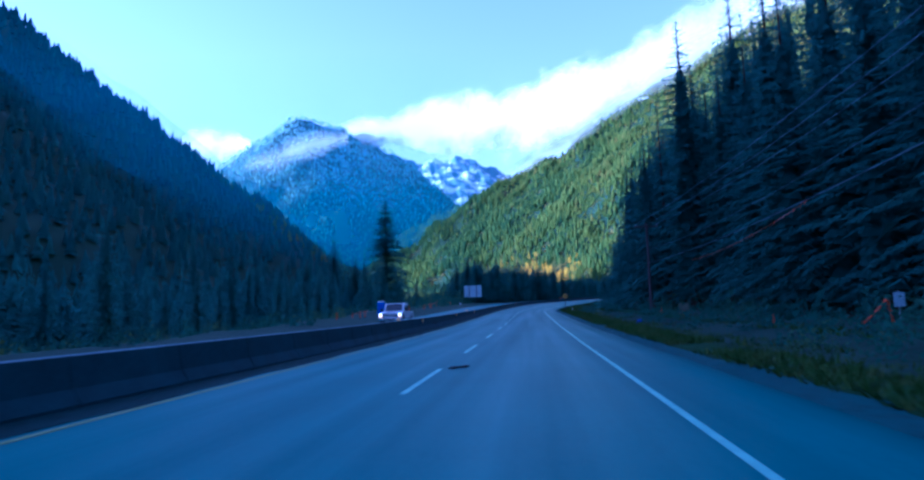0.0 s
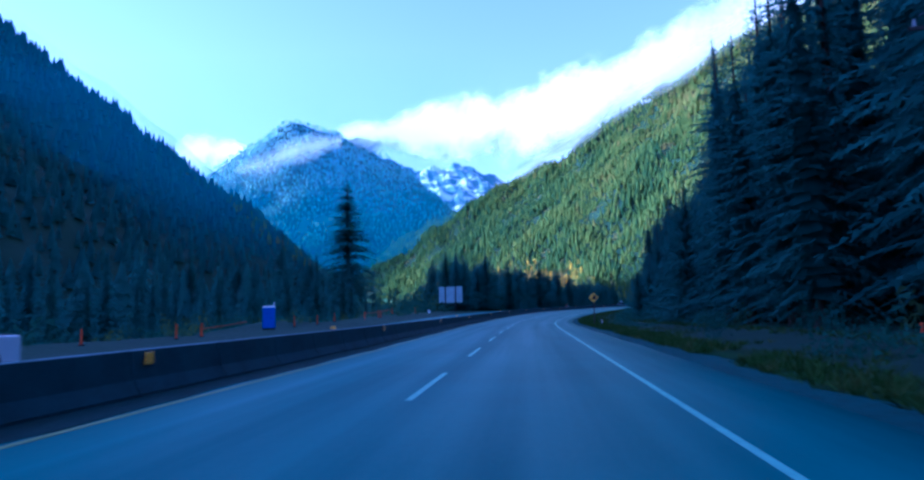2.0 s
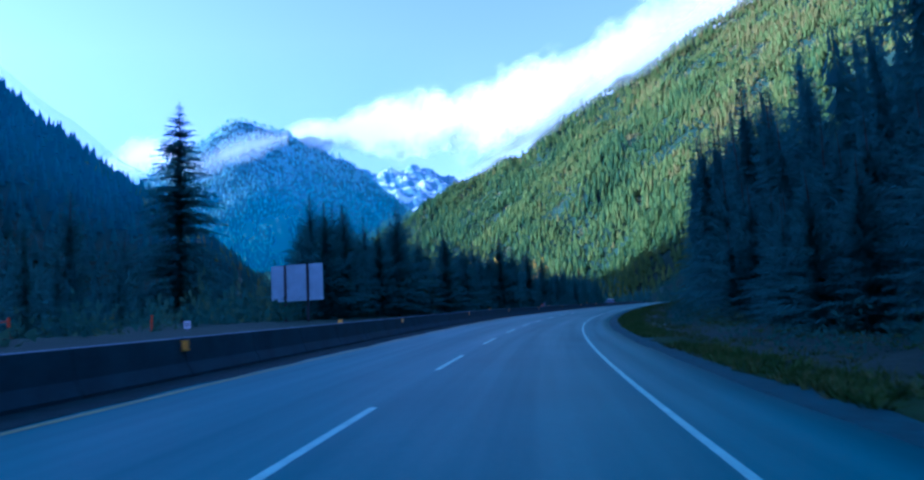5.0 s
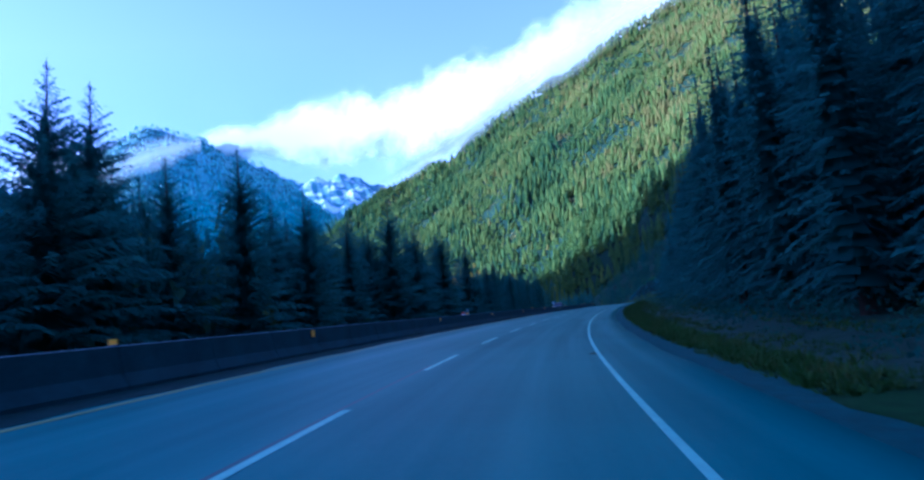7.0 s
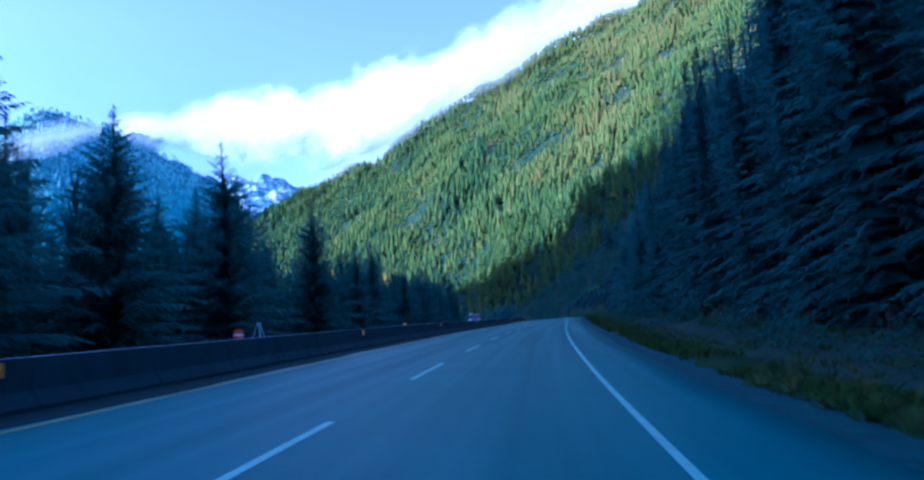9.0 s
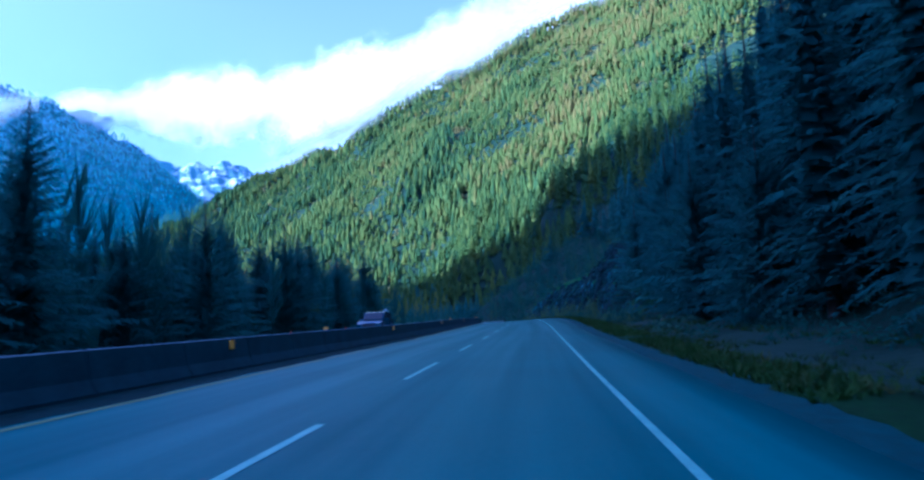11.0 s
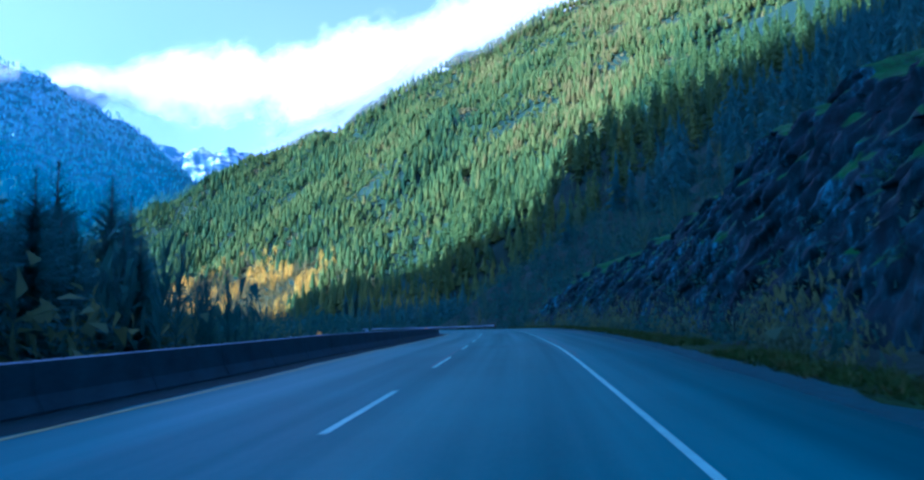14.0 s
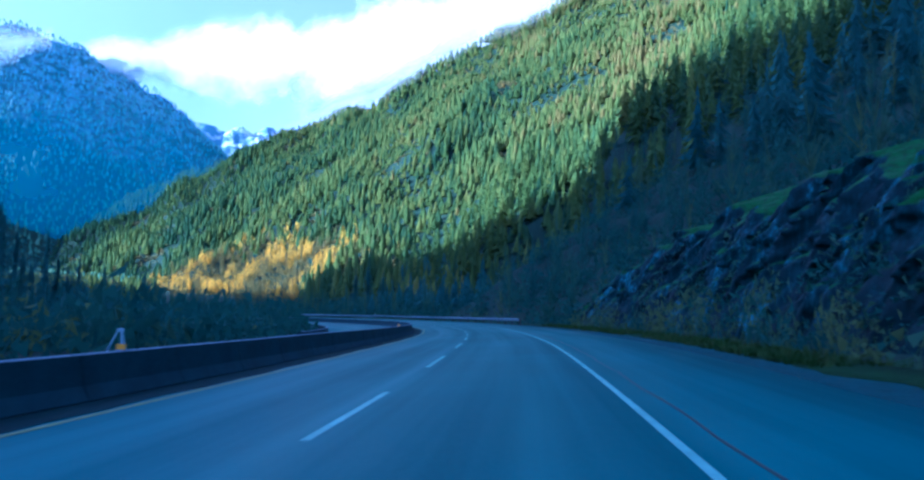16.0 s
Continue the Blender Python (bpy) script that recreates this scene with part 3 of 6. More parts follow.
for k in range(-8, 58):
    s0 = k * 9.27 + DASH0 - 0.2
    dash = ribbon("lane_dash", s0, s0 + 4.2, [-3.755, -3.645], WHITE_LINE, 0.006, step=2.1)
    tagged(dash, "white lane dash painted on the asphalt", "road marking", "lane dashes", "structure")


# ---- median and roadside barriers ----
BARRIER = [(-0.30, 0.0), (-0.30, 0.08), (-0.17, 0.30), (-0.09, 0.765), (-0.07, 0.78), (0.07, 0.78), (0.09, 0.765), (0.17, 0.30), (0.30, 0.08), (0.30, 0.0)]


def barrier_run(name, u, s0, s1, label, length=3.0):
    """A row of precast sections, each with its own ends and a gap."""
    top = tagged(new(name), label, "barrier", kind="structure")
    prof = np.array(BARRIER)
    n = len(prof)
    s = s0
    while s < s1:
        a, b = on_road(s + 0.012, u), on_road(s + length - 0.012, u)
        mid = (a + b) / 2
        d = (b - a) / np.linalg.norm(b - a)
        side = np.array([d[1], -d[0], 0])
        v = [p + side * w + np.array([0, 0, h - 0.03]) - mid for p in (a, b) for w, h in prof]
        bm = bmesh.new()
        vs = [bm.verts.new(x) for x in v]
        for i in range(n - 1):
            bm.faces.new((vs[i], vs[i + 1], vs[n + i + 1], vs[n + i]))
        bm.faces.new(vs[:n])
        bm.faces.new(vs[n:][::-1])
        bmesh.ops.recalc_face_normals(bm, faces=bm.faces)
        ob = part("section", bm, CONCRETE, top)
        ob.location = mid
        s += length
    return top


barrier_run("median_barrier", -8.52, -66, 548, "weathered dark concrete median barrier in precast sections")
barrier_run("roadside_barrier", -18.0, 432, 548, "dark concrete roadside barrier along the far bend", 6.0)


# ---- forests ----
def tier_tree(rng, tiers, points, taper=0.85, fill=(0.3, 0.55)):
    """A unit conifer (height 1, radius 1) of ragged tiers: verts, triangles."""
    v, f = [], []
    for k in range(tiers):
        z0 = 0.05 + 0.82 * k / tiers
        z1 = min(1.0, z0 + 1.5 / tiers + 0.04)
        r = (1 - z0) ** taper
        a0 = rng.uniform(0, 6.283)
        base = len(v)
        v.append((rng.normal(0, 0.03), rng.normal(0, 0.03), z1))
        m = points * 2
        for j in range(m):
            a = a0 + 6.283 * j / m + rng.normal(0, 0.14)
            q = r * (rng.uniform(0.7, 1.12) if j % 2 == 0 else rng.uniform(*fill))
            v.append((q * math.cos(a), q * math.sin(a), z0 + (rng.uniform(-0.04, 0.01) if j % 2 == 0 else rng.uniform(0.02, 0.05))))
        for j in range(m):
            f.append((base, base + 1 + j, base + 1 + (j + 1) % m))
    return np.array(v), np.array(f)


def loose_tree(rng, count, taper=0.85):
    """A unit conifer of many drooping sprays, uneven in outline."""
    v, f = [], []
    lop = rng.uniform(0, 6.283)
    for k in range(count):
        z = rng.uniform(0.03, 1.0) ** 1.25 * 0.97
        r = (1.02 - z) ** taper * rng.uniform(0.6, 1.15)
        a = rng.uniform(0, 6.283)
        r *= 1 + 0.18 * math.cos(a - lop) + 0.22 * math.sin(z * 29 + 2 * a)
        w = rng.uniform(0.16, 0.36) * (1.3 - z * 0.5)
        c = np.array([math.cos(a), math.sin(a), 0.0])
        e = np.array([-c[1], c[0], 0.0])
        root = c * r * 0.12 + np.array([0, 0, min(1.0, z + 0.055)])
        tip = c * r + np.array([0, 0, z - rng.uniform(0.0, 0.05)])
        v += [root, tip + e * w * r - np.array([0, 0, rng.uniform(0, 0.03)]), tip - e * w * r - np.array([0, 0, rng.uniform(0, 0.03)])]
        f.append((3 * k, 3 * k + 1, 3 * k + 2))
    return np.array(v), np.array(f)


def leaf_clump(rng, count, size, dome=True):
    """A unit bush or round crown of loose leaf-sized triangles."""
    v = []
    for _ in range(count):
        d = rng.normal(0, 1, 3)
        d /= np.linalg.norm(d)
        if dome:
            d[2] = abs(d[2])
        r = rng.uniform(0.35, 1.0) ** 0.6 * (0.8 + 0.25 * math.sin(3 * d[0] + 5 * d[1]))
        c = d * r * np.array([1, 1, 1.0 if dome else 0.5]) + (np.zeros(3) if dome else np.array([0, 0, 0.55]))
        for _ in range(3):
            v.append(c + rng.normal(0, size, 3))
    v = np.array(v)
    v[:, 2] = np.maximum(v[:, 2], 0.0)
    return v, np.arange(len(v)).reshape(-1, 3)


def bare_tree(rng, twigs):
    """A unit leafless tree: a stem and thin upward twigs."""
    v, f = [], []

    def spike(p, q, w):
        d = np.cross(q - p, rng.normal(0, 1, 3))
        d = d / (np.linalg.norm(d) + 1e-9) * w
        b = len(v)
        v.extend([p - d, p + d, q])
        f.append((b, b + 1, b + 2))
    top = np.array([rng.normal(0, 0.05), rng.normal(0, 0.05), 1.0])
    spike(np.zeros(3), top, 0.03)
    spike(np.zeros(3), top, 0.03)
    for _ in range(twigs):
        h = rng.uniform(0.15, 0.85)
        a = rng.uniform(0, 6.283)
        r = rng.uniform(0.3, 1.0) * (1.05 - h)
        spike(top * h, top * h + np.array([math.cos(a) * r, math.sin(a) * r, rng.uniform(0.15, 0.4)]), 0.022)
    return np.array(v), np.array(f)


def forest(name, x, y, z, height, width, kinds, mat, label, seed=1, tint=None, category="forest"):
    """Many plants in one mesh."""
    r = np.random.RandomState(seed)
    V, F, T, off = [], [], [], 0
    pick = r.randint(0, len(kinds), len(x))
    turn = r.uniform(0, 6.283, len(x))
    tone = np.clip(r.normal(0.5, 0.24, len(x)), 0, 1) if tint is None else tint
    lean = r.normal(0, 0.025, (len(x), 2))
    for k, (kv, kf) in enumerate(kinds):
        i = np.where(pick == k)[0]
        c, s = np.cos(turn[i]), np.sin(turn[i])
        px = kv[None, :, 0] * c[:, None] - kv[None, :, 1] * s[:, None]
        py = kv[None, :, 0] * s[:, None] + kv[None, :, 1] * c[:, None]
        up = kv[None, :, 2] * height[i, None]
        P = np.stack([x[i, None] + px * width[i, None] + up * lean[i, 0:1], y[i, None] + py * width[i, None] + up * lean[i, 1:2], z[i, None] - 0.25 + up], -1)
        V.append(P.reshape(-1, 3))
        F.append((kf[None] + (off + np.arange(len(i)) * len(kv))[:, None, None]).reshape(-1, 3))
        T.append(np.repeat(tone[i], len(kv)))
        off += len(i) * len(kv)
    ob = put_mesh(name, mesh_from(name, np.concatenate(V), np.concatenate(F), attr=np.concatenate(T)), mat)
    return tagged(ob, label, category, kind="stuff")


def scatter(x0, x1, y0, y1, gap, seed, jitter=0.48):
    r = np.random.RandomState(seed)
    X, Y = np.meshgrid(np.arange(x0, x1, gap), np.arange(y0, y1, gap))
    return (X + r.uniform(-jitter, jitter, X.shape) * gap).ravel(), (Y + r.uniform(-jitter, jitter, Y.shape) * gap).ravel(), r


rng = np.random.RandomState(3)
DENSE = [loose_tree(rng, 150, t) for t in (0.8, 0.95, 0.7, 1.0, 0.85, 0.75)]
MID = [tier_tree(rng, 6, 3, t, (0.55, 0.85)) for t in (0.9, 1.05, 1.0, 1.2, 0.95, 1.3, 0.8)]
LOW = [tier_tree(rng, 3, 4, 0.8) for _ in range(5)]
BUSH = [leaf_clump(rng, 46, 0.16) for _ in range(6)]
THICKET = [leaf_clump(rng, 70, 0.09) for _ in range(6)]
ROUND = [leaf_clump(rng, 70, 0.10, False) for _ in range(5)]
BARE = [bare_tree(rng, 26) for _ in range(5)]

# the sunlit hill ahead
def grove_shape(x, y):
    """How much of a place lies in the alder grove, and whether it lies on the bare flat before it."""
    a = ((y - 895) * 0.91 - (x - 90) * 0.41) / 135
    b = ((x - 90) * 0.91 + (y - 895) * 0.41) / 48
    return np.exp(-(a * a + b * b)**2), (b < -0.3) & (b > -2.2) & (np.abs(a) < 1.0)


x, y, r = scatter(-240, 900, 560, 1490, 5.4, 21)
hz = sunny_hill(x, y)
z = land(x, y)
s_, u_ = road_coords(x, y)
gap_ = waves(x, y, 120, 31) + 0.6 * waves(x, y, 45, 32)
grove, foot = grove_shape(x, y)
on_hill = (z <= hz + 0.5) & (hz > -4) & (y < 1368 - 0.35 * (x - 170)) & (y > 590 - 0.25 * np.maximum(0, x - 170)) & ((y > 700) | (x > 150)) & (u_ > 20) & ~foot
open_ground = (gap_ > 1.2) | (r.uniform(0, 1, len(x)) < grove * 1.25)
i = on_hill & ~open_ground
h = (6.5 + 10 * r.beta(1.6, 2.2, len(x))) * (1 + 0.30 * waves(x, y, 140, 33))
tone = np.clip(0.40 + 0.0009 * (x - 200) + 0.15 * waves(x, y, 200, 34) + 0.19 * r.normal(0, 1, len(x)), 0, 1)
forest("hillside_forest", x[i], y[i], z[i], h[i], (1.7 + np.minimum(h, 15) * r.uniform(0.18, 0.30, len(x)))[i], MID, SUNLIT_NEEDLES, "sunlit green conifer forest on a steep hillside", 22, tone[i])
i = on_hill & open_ground & (grove < 0.3)
forest("hillside_brush", x[i], y[i], z[i], r.uniform(2.5, 5, i.sum()), r.uniform(2.5, 4.5, i.sum()), BUSH, AUTUMN, "tawny autumn brush in hillside clearings", 35, np.clip(r.normal(0.25, 0.12, i.sum()), 0, 0.5), "brush")
x, y, r = scatter(-10, 190, 740, 1050, 4.2, 36)
grove, foot = grove_shape(x, y)
i = r.uniform(0, 1, len(x)) < grove * 1.3
x, y = x[i], y[i]
z = land(x, y)
forest("bare_grove", x, y, z, r.uniform(7, 13, len(x)), r.uniform(2.5, 4.5, len(x)), BARE, AUTUMN, "leafless pale alders in the sunlit grove", 37, np.clip(r.normal(0.25, 0.1, len(x)), 0, 0.5), "grove")
forest("grove_brush", x, y, z, r.uniform(2.5, 5, len(x)), r.uniform(2, 3.4, len(x)), BUSH, AUTUMN, "tawny undergrowth below the grove", 38, np.clip(r.normal(0.3, 0.12, len(x)), 0, 0.55), "brush")
i = (r.uniform(0, 1, len(x)) < 0.42) & (waves(x, y, 60, 39) > 0.05)
forest("yellow_grove", x[i], y[i], z[i], r.uniform(8, 14, i.sum()), r.uniform(2.0, 3.4, i.sum()), ROUND, AUTUMN, "bright yellow autumn cottonwoods in the sun", 40, np.clip(r.normal(0.85, 0.1, i.sum()), 0.6, 1), "grove")

# trees on the flat between the hill and the mountain
x, y, r = scatter(-220, 110, 600, 1180, 7.5, 46)
z = land(x, y)
grove, foot = grove_shape(x, y)
i = (sunny_hill(x, y) < z - 0.5) & (crest(x, y, LEFT_CREST, 0.84) < z) & (grove < 0.2) & ~(foot & (x > 15)) & (y > 600 + 2.0 * np.maximum(0, x + 20))
x, y, z = x[i], y[i], z[i]
h = r.uniform(5, 10, len(x))
forest("flat_forest", x, y, z, h, 1.0 + h * r.uniform(0.16, 0.26, len(x)), MID, SUNLIT_NEEDLES, "mixed young forest on the valley flat", 47)

# the shaded mountain across the valley
x, y, r = scatter(-860, -30, 150, 1130, 8.6, 23)
z = land(x, y)
lz = crest(x, y, LEFT_CREST, 0.84)
s_, u_ = road_coords(x, y)
i = ((u_ < -48) | ((y > 640) & (x < -40))) & ((lz > -20) | (u_ < -60))
i &= (x - np.interp(y, [p[1] for p in LEFT_CREST], [p[0] for p in LEFT_CREST])) > -40
x, y, z = x[i], y[i], z[i]
h = r.uniform(8, 15, len(x))
forest("mountain_forest", x, y, z, h, h * r.uniform(0.27, 0.38, len(x)), MID, SHADE_NEEDLES, "dark shaded conifer forest on the mountainside", 24)

# frosted trees on the far peak
x, y, r = scatter(-1000, 150, 1080, 2010, 8.4, 25)
z = land(x, y)
i = (z > 5) & (sunny_hill(x, y) < z - 1) & (crest(x, y, LEFT_CREST, 0.84) < z - 1)
x, y, z = x[i], y[i], z[i]
h = r.uniform(6, 11, len(x))
forest("peak_forest", x, y, z, h, h * r.uniform(0.26, 0.42, len(x)), LOW, FROSTED, "frosted conifer forest covering the far peak", 26)

# the wooded slope above the road's right side
x, y, r = scatter(0, 470, -30, 730, 7.2, 27)
s_, u_ = road_coords(x, y)
z = land(x, y)
low = np.interp(s_, [0, 240, 300, 330, 460, 520], [26, 24, 26, 48, 44, 14])
i = (u_ > low) & (u_ < np.where(s_ < 290, 75, 230)) & (z > sunny_hill(x, y) - 1) & (s_ > 0) & ~((s_ > 490) & (x < 172))
i &= ~((u_ < 95) & (s_ > 318) & (s_ < 500) & (r.uniform(0, 1, len(x)) < 0.6))
x, y, z = x[i], y[i], z[i]
h = r.uniform(13, 24, len(x)) * np.interp(s_[i], [300, 330, 500, 540], [1.0, 0.75, 0.8, 0.9])
w = h * r.uniform(0.14, 0.2, len(x))
# trees that catch the sun take the sunlit copy of the needle colour
i = (y > 470) & (x > 150)
forest("slope_forest", x[~i], y[~i], z[~i], h[~i], w[~i], DENSE, SHADE_NEEDLES, "dark conifer forest on the slope above the road", 28)
forest("shoulder_forest", x[i], y[i], z[i], h[i], w[i], DENSE, SUNLIT_NEEDLES, "green conifer forest on the shoulder below the sunlit hill", 29, np.clip(r.normal(0.3, 0.14, i.sum()), 0, 1))
x, y, r = scatter(0, 400, -30, 640, 3.6, 50)
s_, u_ = road_coords(x, y)
z = land(x, y)
i = (u_ > 7.2) & (u_ < 190) & (z > sunny_hill(x, y) - 1) & (s_ > -10) & ((u_ < 27) | (s_ > 300)) & ~((s_ > 335) & (s_ < 444) & (u_ < 20))
x, y, z, s_ = x[i], y[i], z[i], s_[i]
i = (u_[i] < 45) | (r.uniform(0, 1, len(x)) < 0.55)
x, y, z, s_ = x[i], y[i], z[i], s_[i]
big = np.where(s_ > 318, 1.4, 1.0)
tall = r.uniform(1.0, 3.6, len(x)) * big
wide = r.uniform(1.2, 2.6, len(x)) * big
FINE = [leaf_clump(rng, 260, 0.042) for _ in range(4)]
close = (road_coords(x, y)[1] < 15) & (s_ < 350)
tone = np.clip(r.normal(0.35, 0.2, len(x)), 0, 1)
forest("slope_brush", x[~close], y[~close], z[~close], tall[~close], wide[~close], THICKET, BRUSH, "dark tangled brush under the trees", 51, tone[~close], "brush")
forest("verge_brush", x[close], y[close], z[close], tall[close] * 0.7, wide[close] * 0.9, FINE, BRUSH, "dark low shrubs between the verge and the trees", 55, tone[close], "brush")
i = (s_ > 318) & (r.uniform(0, 1, len(x)) < 0.5)
forest("slope_alders", x[i], y[i], z[i], r.uniform(5, 10, i.sum()), r.uniform(1.5, 3.0, i.sum()), BARE, BRUSH, "leafless alders on the shaded slope", 52, None, "grove")

# the valley floor beyond the opposite carriageway
x, y, r = scatter(-130, 190, -20, 790, 7.0, 29)
s_, u_ = road_coords(x, y)
z = land(x, y)
back = np.interp(s_, [0, 120, 160, 400, 440, 700], [-52, -46, -36, -32, -26, -24])
i = ((u_ < back) | ((u_ > 14) & (s_ > 500))) & (z < 30) & (y < 700)
i &= ~((u_ < 0) & (s_ > 560))
i &= ~((u_ > -66) & (s_ < 215))
i &= ~((x > 10.8 - 0.24 * (y - 93)) & (x < 10.8 - 0.10 * (y - 93)) & (y > 150) & (y < 430))
x, y, z, u_, s_ = x[i], y[i], z[i], u_[i], s_[i]
tall = np.where(u_ > 0, np.interp(x, [30, 125, 140, 175], [0.22, 0.22, 0.5, 0.8]), np.interp(s_, [0, 150, 330, 385, 420, 700], [0.9, 0.85, 0.7, 0.45, 0.3, 0.3]))
h = r.uniform(11, 20, len(x)) * tall
forest("valley_forest", x, y, z, h, h * r.uniform(0.17, 0.26, len(x)), DENSE, SHADE_NEEDLES, "dark mixed forest on the valley floor", 30)
x, y, r = scatter(-100, 190, -20, 620, 3.6, 53)
s_, u_ = road_coords(x, y)
z = land(x, y)
i = (u_ < -24) & (u_ > -56) & ((u_ < -32) | (s_ > 140) | (r.uniform(0, 1, len(x)) < 0.2))
x, y, z = x[i], y[i], z[i]
up = np.interp(s_[i], [0, 165, 190, 385, 420], [1, 1, 3.2, 3.2, 1.6])
forest("valley_brush", x, y, z, r.uniform(0.8, 3.2, len(x)) * up, r.uniform(1.0, 2.4, len(x)) * np.sqrt(up), THICKET, BRUSH, "dark brush and saplings beside the road", 54, None, "brush")


# ---- standing conifers beside the road ----
def conifer(seed, height, radius, bare, sparse, lift=0.0, core=0.22):
    """Trunk and crown of one tree, with drooping branches set in rough whorls."""
    r = np.random.RandomState(seed)
    k = 7
    zz = np.linspace(0, 1, 9)
    ring = np.array([[math.cos(6.283 * j / k), math.sin(6.283 * j / k)] for j in range(k)])
    rad = height * 0.0125 * (1 - zz) ** 0.8 + 0.02
    rad[0] *= 1.35
    bend = np.stack([np.sin(zz * 2.2 + seed) * 0.10, np.cos(zz * 1.7 + seed) * 0.10], 1) * zz[:, None]
    tv = np.concatenate([np.column_stack([ring * rad[i] + bend[i], np.full(k, zz[i] * height)]) for i in range(9)])
    tf = [(i * k + j, i * k + (j + 1) % k, (i + 1) * k + (j + 1) % k, (i + 1) * k + j) for i in range(8) for j in range(k)]
    V, T = [], []
    z = bare * height
    while z < height * 0.985:
        q = z / height
        L = radius * min(1.0, (1 - q) ** (1.05 if lift else 0.78) * 1.08) * (0.55 + 0.45 * min(1, (q - bare + 0.08) * 7))
        n = max(3, int(r.poisson(5.0) * sparse))
        a0 = r.uniform(0, 6.283)
        cx, cy = np.interp(q, zz, bend[:, 0]), np.interp(q, zz, bend[:, 1])
        for j in range(n):
            a = a0 + 6.283 * j / n + r.normal(0, 0.25)
            l = L * r.uniform(0.55, 1.12)
            rise = r.uniform(0.05, 0.22) + 0.35 * max(0, q - 0.75) + lift * (0.5 + q)
            drop = r.uniform(0.30, 0.55) * (1.1 - q) * (1 - 0.5 * lift)
            d = np.array([math.cos(a), math.sin(a), 0])
            e = np.array([-d[1], d[0], 0])
            c = np.array([cx, cy, z + r.normal(0, 0.12)])
            tone = np.clip(r.normal(0.45, 0.2), 0, 1)
            steps = 14 if l > 1.2 else 4
            for m in range(1, steps + 1):
                w = m / steps
                p = c + d * l * w + np.array([0, 0, l * (rise * w - drop * w * w)])
                size = l * 0.118 * (1.1 - 0.6 * w) + 0.09
                for sgn in (-1, 1):
                    tip = p + (d * r.uniform(0.35, 0.9) + e * sgn * r.uniform(0.6, 1.1)) * size - np.array([0, 0, size * r.uniform(0.0, 1.1)])
                    root = p - d * size * r.uniform(0.45, 0.8)
                    V.append((root, p + d * size * 0.15, tip))
                    T.append(tone)
                if m == steps:
                    V.append((p - e * size * 0.35 - d * size * 0.4, p + e * size * 0.35 - d * size * 0.4, p + d * size * 1.1 - np.array([0, 0, size * 0.4])))
                    T.append(tone)
            if l > 1.0:
                p = c + d * l * 0.75 + np.array([0, 0, l * (rise * 0.75 - drop * 0.56)])
                V.append((c + e * 0.03, c - e * 0.03, p))
                T.append(0.0)
        z += max(0.22, (0.030 - 0.014 * q) * height * r.uniform(0.7, 1.3))
    for q in np.arange(bare + 0.02, 0.8, 0.026):       # shaded inner twigs round the trunk
        L = core * radius * min(1.0, (1 - q) ** (1.05 if lift else 0.78) * 1.08)
        a0 = r.uniform(0, 6.283)
        for j in range(5):
            a, w = a0 + 1.2566 * j, r.uniform(0.5, 0.8)
            zq = q * height
            V.append((np.array([0, 0, zq + 0.055 * height]), np.array([math.cos(a - w) * L, math.sin(a - w) * L, zq - r.uniform(0, 0.6)]),
                      np.array([math.cos(a + w) * L, math.sin(a + w) * L, zq - r.uniform(0, 0.6)])))
            T.append(0.35)
    V.append((np.array([bend[-1, 0] - 0.05, bend[-1, 1], height * 0.96]), np.array([bend[-1, 0] + 0.05, bend[-1, 1], height * 0.96]), np.array([bend[-1, 0], bend[-1, 1], height * 1.02])))
    T.append(0.5)
    cv = np.array(V).reshape(-1, 3)
    return (tv, np.array(tf)), (cv, np.arange(len(cv)).reshape(-1, 3), np.repeat(T, 3))


def conifer_thing(label, seed, height, radius, bare, sparse=1.0, lift=0.0, core=0.22):
    (tv, tf), (cv, cf, ct) = conifer(seed, height, radius, bare, sparse, lift, core)
    top = tagged(new("conifer_tree"), label, "tree", "roadside conifers")
    put_mesh("trunk", mesh_from("trunk", tv, tf, smooth=True), BARK, top)
    put_mesh("crown", mesh_from("crown", cv, cf, attr=ct), SHADE_NEEDLES, top)
    return top


def stand(ob, x, y, size=1.0, turn=0.0, sink=0.15):
    z = float(land(np.array([x]), np.array([y]))[0]) - sink
    c = copy_thing(ob, Matrix.Translation((x, y, z)) @ Matrix.Rotation(turn, 4, "Z"))
    c.scale = (size, size, size)
    return c


TALL = [conifer_thing("tall dark fir with drooping branches beside the highway", 100 + i, 30.0, 5.6, 0.06, 1.25, 0.0, 0.34) for i in range(3)]
FIR = [conifer_thing("dark shaded spruce with full upturned branches", 200 + i, 18.0, 6.8, 0.03, 1.35, 0.45, 0.2) for i in range(4)]
OPEN = [conifer_thing("tall lone fir with sparse drooping branches", 300, 33.0, 9.2, 0.14, 2.6, 0.0, 0.08), conifer_thing("thin half-bare fir against the sky", 301, 24.0, 3.8, 0.08, 1.1, 0.0, 0.15)]
r = np.random.RandomState(77)
INNER = []                                           # places of trees that stand behind the first rows
